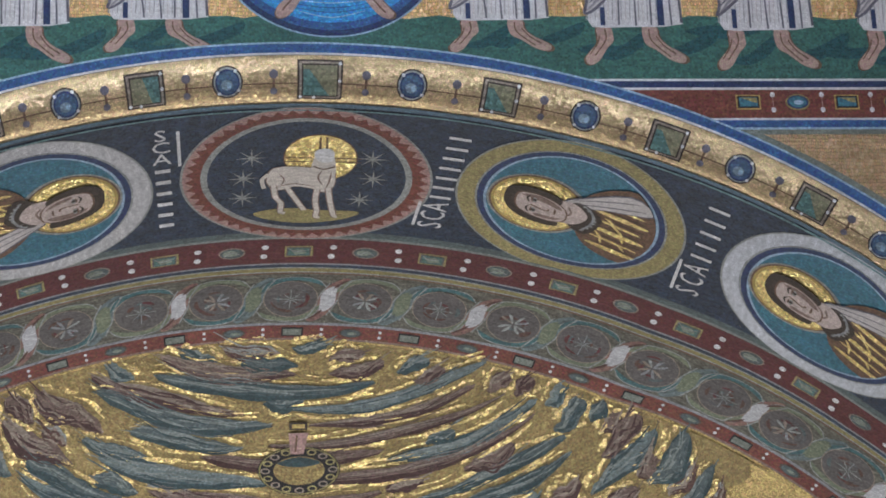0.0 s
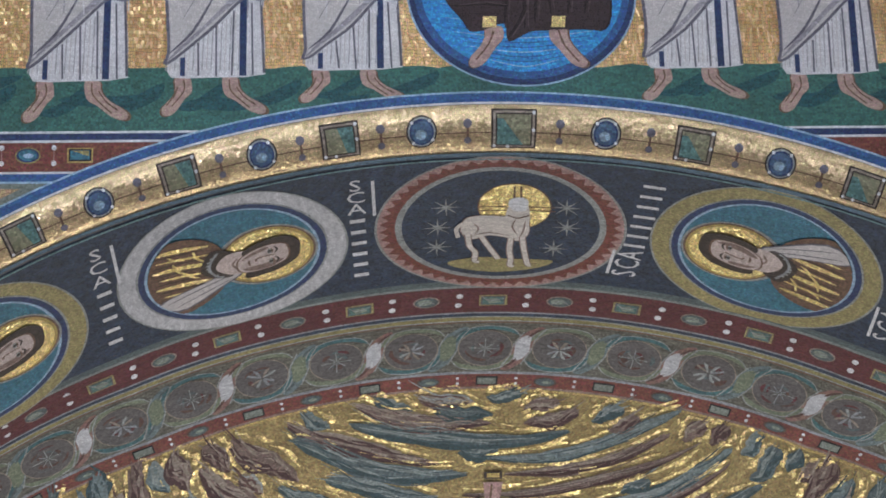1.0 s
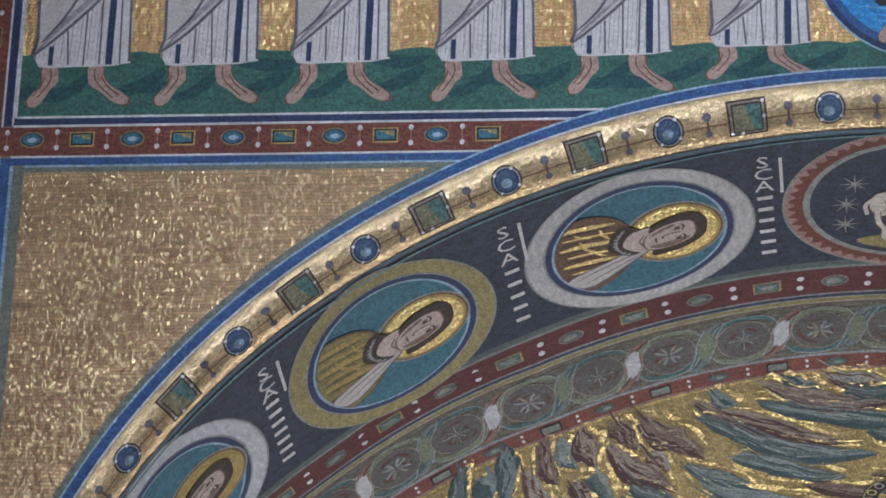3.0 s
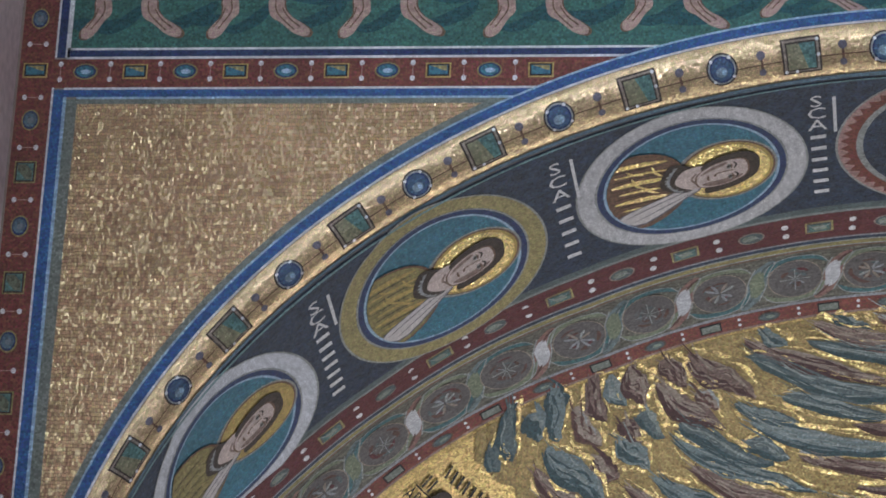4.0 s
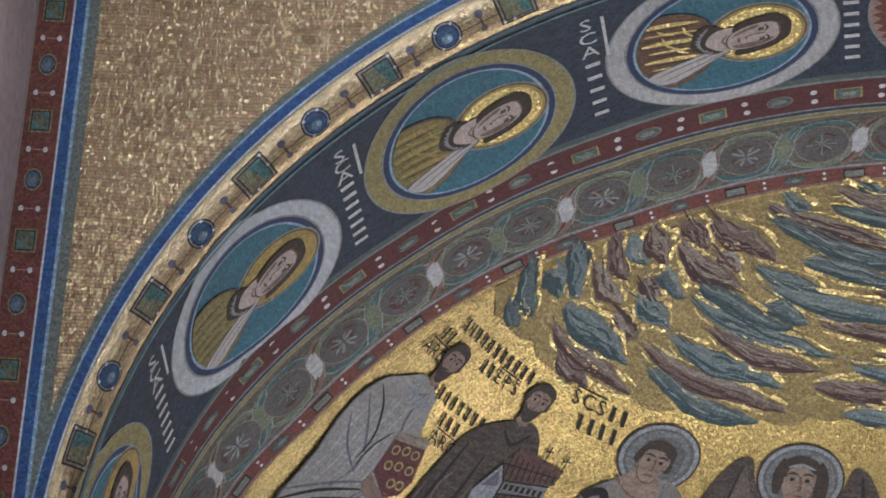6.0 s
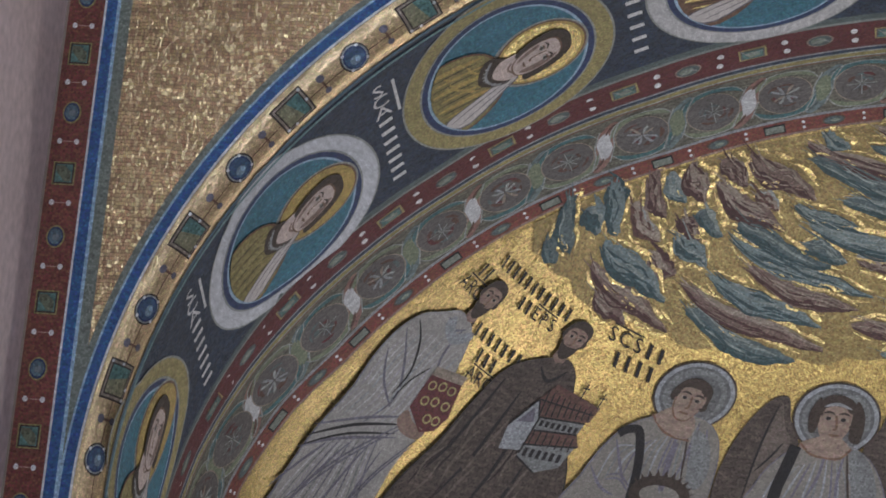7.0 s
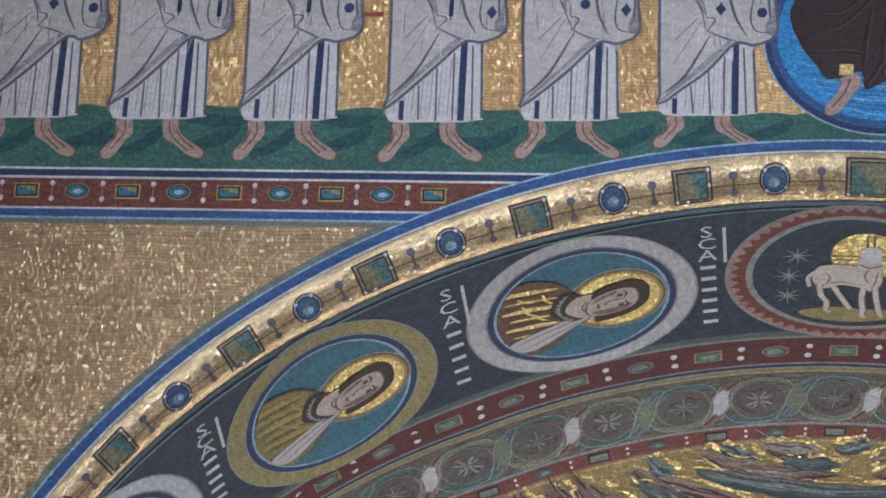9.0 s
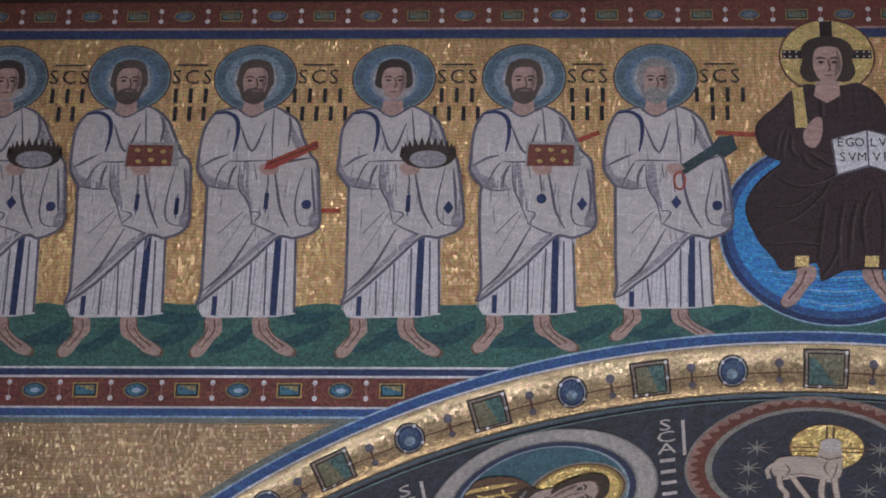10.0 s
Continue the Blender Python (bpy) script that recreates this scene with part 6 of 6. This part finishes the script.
for k in range(22):
    x, v = rng.uniform(-0.40, 0.30), rng.uniform(1.05, 1.75)
    if abs(x + 0.05) < 0.16 + (1.95 - v) * 0.35:
        sh.line([(x, v), (x - 0.05 + rng.uniform(-0.03, 0.03), v - 0.12), (x - 0.09, v - 0.24)], 0.018, ("cloak_light", "purple_dark", "cloak_light")[k % 3], 6.8 + 0.02 * k, taper=True)
vault_head(sh, 0.165, 2.21, -0.2, beard=True, skin="skin_brown")
sh.make("figure", ch, thing, **VF)
sh = Sheet().fill([(0.16, 1.60), (0.27, 1.80), (0.34, 1.66), (0.33, 1.46), (0.18, 1.44)], "halo_grey", 11).fill([(0.20, 1.63), (0.27, 1.745), (0.315, 1.65)], "fold", 12)
sh.fill([(0.27, 1.80), (0.33, 1.92), (0.68, 1.83), (0.66, 1.72), (0.34, 1.68)], "cloud_brown", 11)
for k in range(9):
    sh.line([(0.30 + 0.042 * k, 1.87 - 0.009 * k), (0.325 + 0.04 * k, 1.70 + 0.004 * k)], 0.010, "black", 12, round_off=False)
sh.line([(0.28, 1.80), (0.66, 1.775)], 0.010, "black", 12.3, round_off=False)
sh.fill([(0.33, 1.69), (0.64, 1.71), (0.63, 1.63), (0.33, 1.60)], "halo_mid", 11.2).fill([(0.33, 1.60), (0.63, 1.63), (0.68, 1.55), (0.32, 1.50)], "cloud_brown", 11.4).fill([(0.32, 1.50), (0.66, 1.55), (0.62, 1.40), (0.48, 1.34), (0.32, 1.42)], "halo_mid", 11.6)
for k in range(7):
    sh.rect(0.355 + 0.040 * k, 1.635, 0.378 + 0.040 * k, 1.675, "black", 12.4)
for k in range(6):
    sh.rect(0.35 + 0.046 * k, 1.43, 0.375 + 0.046 * k, 1.485, "black", 12.4)
for x, v in ((0.52, 1.92), (0.66, 1.88)):
    sh.line([(x, v - 0.06), (x, v + 0.05)], 0.010, "black", 12.5, round_off=False).line([(x - 0.025, v + 0.015), (x + 0.025, v + 0.015)], 0.010, "black", 12.6, round_off=False)
for a, b in (((0.33, 1.69), (0.64, 1.71)), ((0.33, 1.60), (0.63, 1.63)), ((0.32, 1.50), (0.67, 1.55)), ((0.16, 1.60), (0.27, 1.80)), ((0.27, 1.80), (0.34, 1.67)), ((0.335, 1.68), (0.325, 1.44)), ((0.32, 1.42), (0.48, 1.34))):
    sh.line([a, b], 0.012, "black", 12.8, round_off=False)
for k in range(7):
    sh.line([(0.35 + 0.045 * k, 1.60), (0.355 + 0.045 * k, 1.51)], 0.009, "black", 12.7, round_off=False)
sh.make("model_church", leaning(on_dome(-47), -0.06, 0.0, -0.10), thing, "small grey and brown model church", **VF)

# haloed figure with a wreath, then the winged one
thing = empty("vault_figure_mosaic", "white-robed mosaic figure with a grey halo and dark wreath", "mosaic figure", "figures in the vault")
ch = leaning(on_dome(-28), -0.05, 0.0, -0.02)
Sheet().fill(oval(0.0, 1.97, 0.255, 0.245, 44), "hair", 3).fill(oval(0.0, 1.97, 0.242, 0.232, 44), "halo_grey", 4).fill(oval(0.0, 1.97, 0.215, 0.206, 44), "halo_dark", 5).fill(oval(0.0, 1.97, 0.195, 0.188, 44), "halo_mid", 5.5).fill(oval(0.01, 1.96, 0.15, 0.16, 40), "halo_dark", 6).make("halo", ch, thing, "grey halo", **VF)
sh = Sheet()
body = [(-0.06, 1.83), (-0.18, 1.78), (-0.32, 1.68), (-0.42, 1.52), (-0.50, 1.30), (-0.56, 1.00), (0.20, 0.95), (0.30, 1.20), (0.30, 1.50), (0.25, 1.70), (0.16, 1.80), (0.06, 1.83)]
sh.fill(curve_loop([(x * 1.02, v + 0.003) for x, v in body], 3), "fold", 7).fill(curve_loop(body, 3), "robe_vault_dim", 8)
sh.line([(-0.36, 1.615), (-0.33, 1.645), (-0.29, 1.665), (-0.24, 1.66), (-0.19, 1.53), (-0.16, 1.37), (-0.15, 1.15)], 0.056, "black", 10)
sh.line([(0.01, 1.63), (0.01, 1.50), (0.02, 1.30)], 0.036, "fold", 10.1)
sh.line([(0.06, 1.70), (0.09, 1.55), (0.12, 1.36)], 0.014, "hair", 10.2, taper=True)
sh.fill(curve_loop([(0.09, 1.74), (0.20, 1.68), (0.26, 1.50), (0.24, 1.36), (0.16, 1.36), (0.12, 1.55)], 3), "halo_mid", 9.8)
sh.fill(curve_loop([(-0.19, 1.78), (-0.10, 1.70), (0.06, 1.66), (0.07, 1.80), (-0.06, 1.88)], 3), "skin_vault", 10.4)
sh.line([(-0.20, 1.79), (-0.11, 1.70), (-0.02, 1.665), (0.08, 1.66)], 0.016, "brown", 10.6)
for e in (0.0, 0.03):
    sh.line([(-0.34, 1.34 - e), (-0.26, 1.36 - e), (-0.18, 1.29 - e)], 0.014, "fold", 10.8 + e, taper=True)
for k in range(12):
    x = -0.42 + 0.055 * k
    sh.line([(x * 0.55, 1.70 - 0.02 * abs(k - 7)), (x * 0.8 - 0.01, 1.52 - 0.02 * (k % 3)), (x * 0.95, 1.28 + 0.03 * (k % 4))], 0.014, ("halo_grey", "halo_mid", "halo_grey", "fold")[k % 4], 8.4 + 0.03 * k, taper=True)
for k, row in enumerate([[(-0.02, 1.80), (0.0, 1.62), (-0.02, 1.45)], [(0.10, 1.80), (0.10, 1.60), (0.08, 1.40)], [(0.16, 1.76), (0.20, 1.58), (0.18, 1.40)], [(-0.36, 1.58), (-0.28, 1.42), (-0.22, 1.30)], [(-0.46, 1.38), (-0.36, 1.26), (-0.26, 1.22)]]):
    sh.line(row, 0.020, "fold", 9 + 0.1 * k, taper=True)
vault_head(sh, -0.02, 1.93, -0.12, r=0.106, skin="skin_vault")
sh.line([(-0.105, 1.94), (-0.105, 1.88), (-0.075, 1.81), (-0.03, 1.785), (0.02, 1.80), (0.06, 1.87)], 0.012, "brown", 14.4, taper=True)
sh.make("figure", ch, thing, **VF)
sh = Sheet().ring(0.02, 1.27, 0.19, 0.13, 0.065, "hair", 11, 32)
for k in range(13):
    a = math.pi * k / 12
    sh.fill([(0.02 + 0.17 * math.cos(a) - 0.02, 1.27 + 0.115 * math.sin(a)), (0.02 + 0.17 * math.cos(a) + 0.02, 1.27 + 0.115 * math.sin(a)), (0.02 + 0.215 * math.cos(a), 1.27 + 0.175 * math.sin(a))], "hair", 12)
sh.make("wreath", ch, thing, "dark leafy wreath", **VF)

thing = empty("winged_figure_mosaic", "white-robed winged mosaic figure with a grey halo", "mosaic figure", "figures in the vault")
ch = leaning(on_dome(-14), -0.015, 0.0, -0.03)
Sheet().fill(curve_loop([(-0.36, 2.10), (-0.44, 2.04), (-0.56, 1.80), (-0.64, 1.45), (-0.62, 1.10), (-0.40, 1.10), (-0.30, 1.50), (-0.20, 1.78), (-0.28, 1.95), (-0.31, 2.08)], 4), "cloak", 2).fill(curve_loop([(-0.36, 2.03), (-0.31, 1.90), (-0.25, 1.77), (-0.33, 1.50), (-0.44, 1.30), (-0.43, 1.60)], 3), "cloak_light", 2.5).line([(-0.37, 2.05), (-0.42, 1.75), (-0.46, 1.35)], 0.014, "black", 3, taper=True).line([(-0.29, 1.78), (-0.35, 1.66), (-0.42, 1.55)], 0.014, "black", 3.2, taper=True).line([(-0.28, 1.70), (-0.34, 1.58), (-0.41, 1.46)], 0.014, "black", 3.3, taper=True).make("wing", ch, thing, "dark brown wing", **VF)
Sheet().fill(curve_loop([(0.36, 2.10), (0.44, 2.04), (0.56, 1.80), (0.64, 1.45), (0.62, 1.10), (0.40, 1.10), (0.30, 1.50), (0.20, 1.78), (0.28, 1.95), (0.31, 2.08)], 4), "cloak", 2).line([(0.38, 2.05), (0.44, 1.75), (0.50, 1.35)], 0.03, "black", 3, taper=True).make("wing", ch, thing, "dark brown wing", **VF)
Sheet().fill(oval(0.0, 1.99, 0.275, 0.255, 44), "hair", 4).fill(oval(0.0, 1.99, 0.262, 0.243, 44), "halo_grey", 5).fill(oval(0.0, 1.99, 0.235, 0.218, 44), "halo_dark", 6).fill(oval(0.0, 1.99, 0.215, 0.20, 44), "halo_mid", 6.3).fill(oval(0.0, 1.98, 0.165, 0.17, 40), "halo_dark", 6.6).make("halo", ch, thing, "grey halo", **VF)
sh = Sheet()
body = [(-0.07, 1.83), (-0.18, 1.78), (-0.30, 1.66), (-0.40, 1.45), (-0.46, 1.05), (0.46, 1.05), (0.40, 1.45), (0.30, 1.68), (0.18, 1.79), (0.07, 1.83)]
sh.fill(curve_loop([(x * 1.02, v + 0.003) for x, v in body], 3), "fold", 7).fill(curve_loop(body, 3), "robe_vault_dim", 8)
sh.line([(-0.215, 1.775), (-0.235, 1.65), (-0.27, 1.46), (-0.29, 1.20)], 0.072, "black", 10, round_off=False)
sh.fill(curve_loop([(-0.20, 1.80), (-0.12, 1.74), (0.05, 1.725), (0.12, 1.80), (0.0, 1.88)], 3), "skin_vault", 10.4)
sh.line([(-0.19, 1.80), (-0.12, 1.735), (-0.03, 1.72), (0.07, 1.725), (0.13, 1.80)], 0.016, "brown", 10.6)
sh.fill(curve_loop([(0.12, 1.80), (0.24, 1.74), (0.33, 1.55), (0.34, 1.30), (0.22, 1.30), (0.17, 1.55)], 3), "halo_mid", 9.8)
sh.line([(0.11, 1.77), (0.15, 1.55), (0.20, 1.30)], 0.016, "hair", 10.2, taper=True)
for k in range(13):
    x = -0.40 + 0.065 * k
    sh.line([(x * 0.5, 1.72 - 0.015 * abs(k - 6)), (x * 0.75 + 0.01, 1.52 - 0.02 * (k % 3)), (x * 0.95, 1.22 + 0.03 * (k % 4))], 0.014, ("halo_grey", "halo_mid", "halo_grey", "fold")[k % 4], 8.4 + 0.03 * k, taper=True)
for k, row in enumerate([[(-0.02, 1.79), (-0.04, 1.60), (-0.10, 1.40)], [(0.10, 1.78), (0.08, 1.58), (0.10, 1.35)], [(0.18, 1.74), (0.20, 1.55), (0.18, 1.35)]]):
    sh.line(row, 0.020, "fold", 9 + 0.1 * k, taper=True)
vault_head(sh, -0.01, 1.98, 0.0, r=0.118, skin="skin_vault")
sh.line([(-0.09, 2.07), (-0.01, 2.095), (0.08, 2.07)], 0.022, "halo_grey", 14.8, taper=True)
sh.fill(curve_loop([(-0.16, 1.89), (-0.175, 2.02), (-0.12, 2.13), (-0.105, 1.99), (-0.12, 1.89)], 4), "hair", 14.5).fill(curve_loop([(0.17, 1.85), (0.175, 2.02), (0.11, 2.13), (0.095, 1.99), (0.10, 1.86)], 4), "hair", 14.5)
sh.make("figure", ch, thing, **VF)

# lettering on the gold of the vault
def vault_title(psi, rows, v, size, slant=0.0, tilt=0.0, du=0.0, shift=0.0):
    thing = empty("inscription", "dark mosaic lettering on the gold vault", "inscription", "inscriptions in the vault")
    c = on_dome(psi)
    parts = []
    for i, (text, n, last) in enumerate(rows):
        y = v - i * size * 1.35
        step, wide = size * 0.80, 0.92 * size
        x = i * shift - (len(text) * wide + n * step + len(last) * wide) / 2
        for word in (text, n, last):
            if not word:
                continue
            if isinstance(word, int):
                parts += bars(word, x + word * step / 2, y, size, "black", 0.8, 0.24)
                x += word * step
                continue
            mid_x = x + len(word) * wide / 2
            parts += glyphs(word, mid_x, y, size, "black", 0.95)
            parts.append(Sheet().rect(mid_x - size * 1.1, y + size * 0.66, mid_x + size * 1.1, y + size * 0.76, "black", 1))
            x += len(word) * wide
    for sh in parts:
        sh.moved(lambda x, y: (x + du + slant * (y - v), y + tilt * x)).make("letter", c, thing, longest=0.1, base=0.0055)


vault_title(-36.5, [("SCS", 2, ""), ("", 4, "")], 2.19, 0.105, -0.2, -0.2, -0.04, 0.03)
vault_title(-51.5, [("", 11, ""), ("", 2, "EPS")], 2.36, 0.088, -0.2, -0.27, -0.06, 0.13)
vault_title(-62.5, [("", 2, ""), ("ARC", 0, "")], 2.35, 0.088, 0.0, -0.25, 0.145)
vault_title(-53.0, [("", 8, ""), ("", 3, ""), ("ARC", 0, "")], 1.96, 0.088, -0.15, -0.28, 0.05, 0.015)
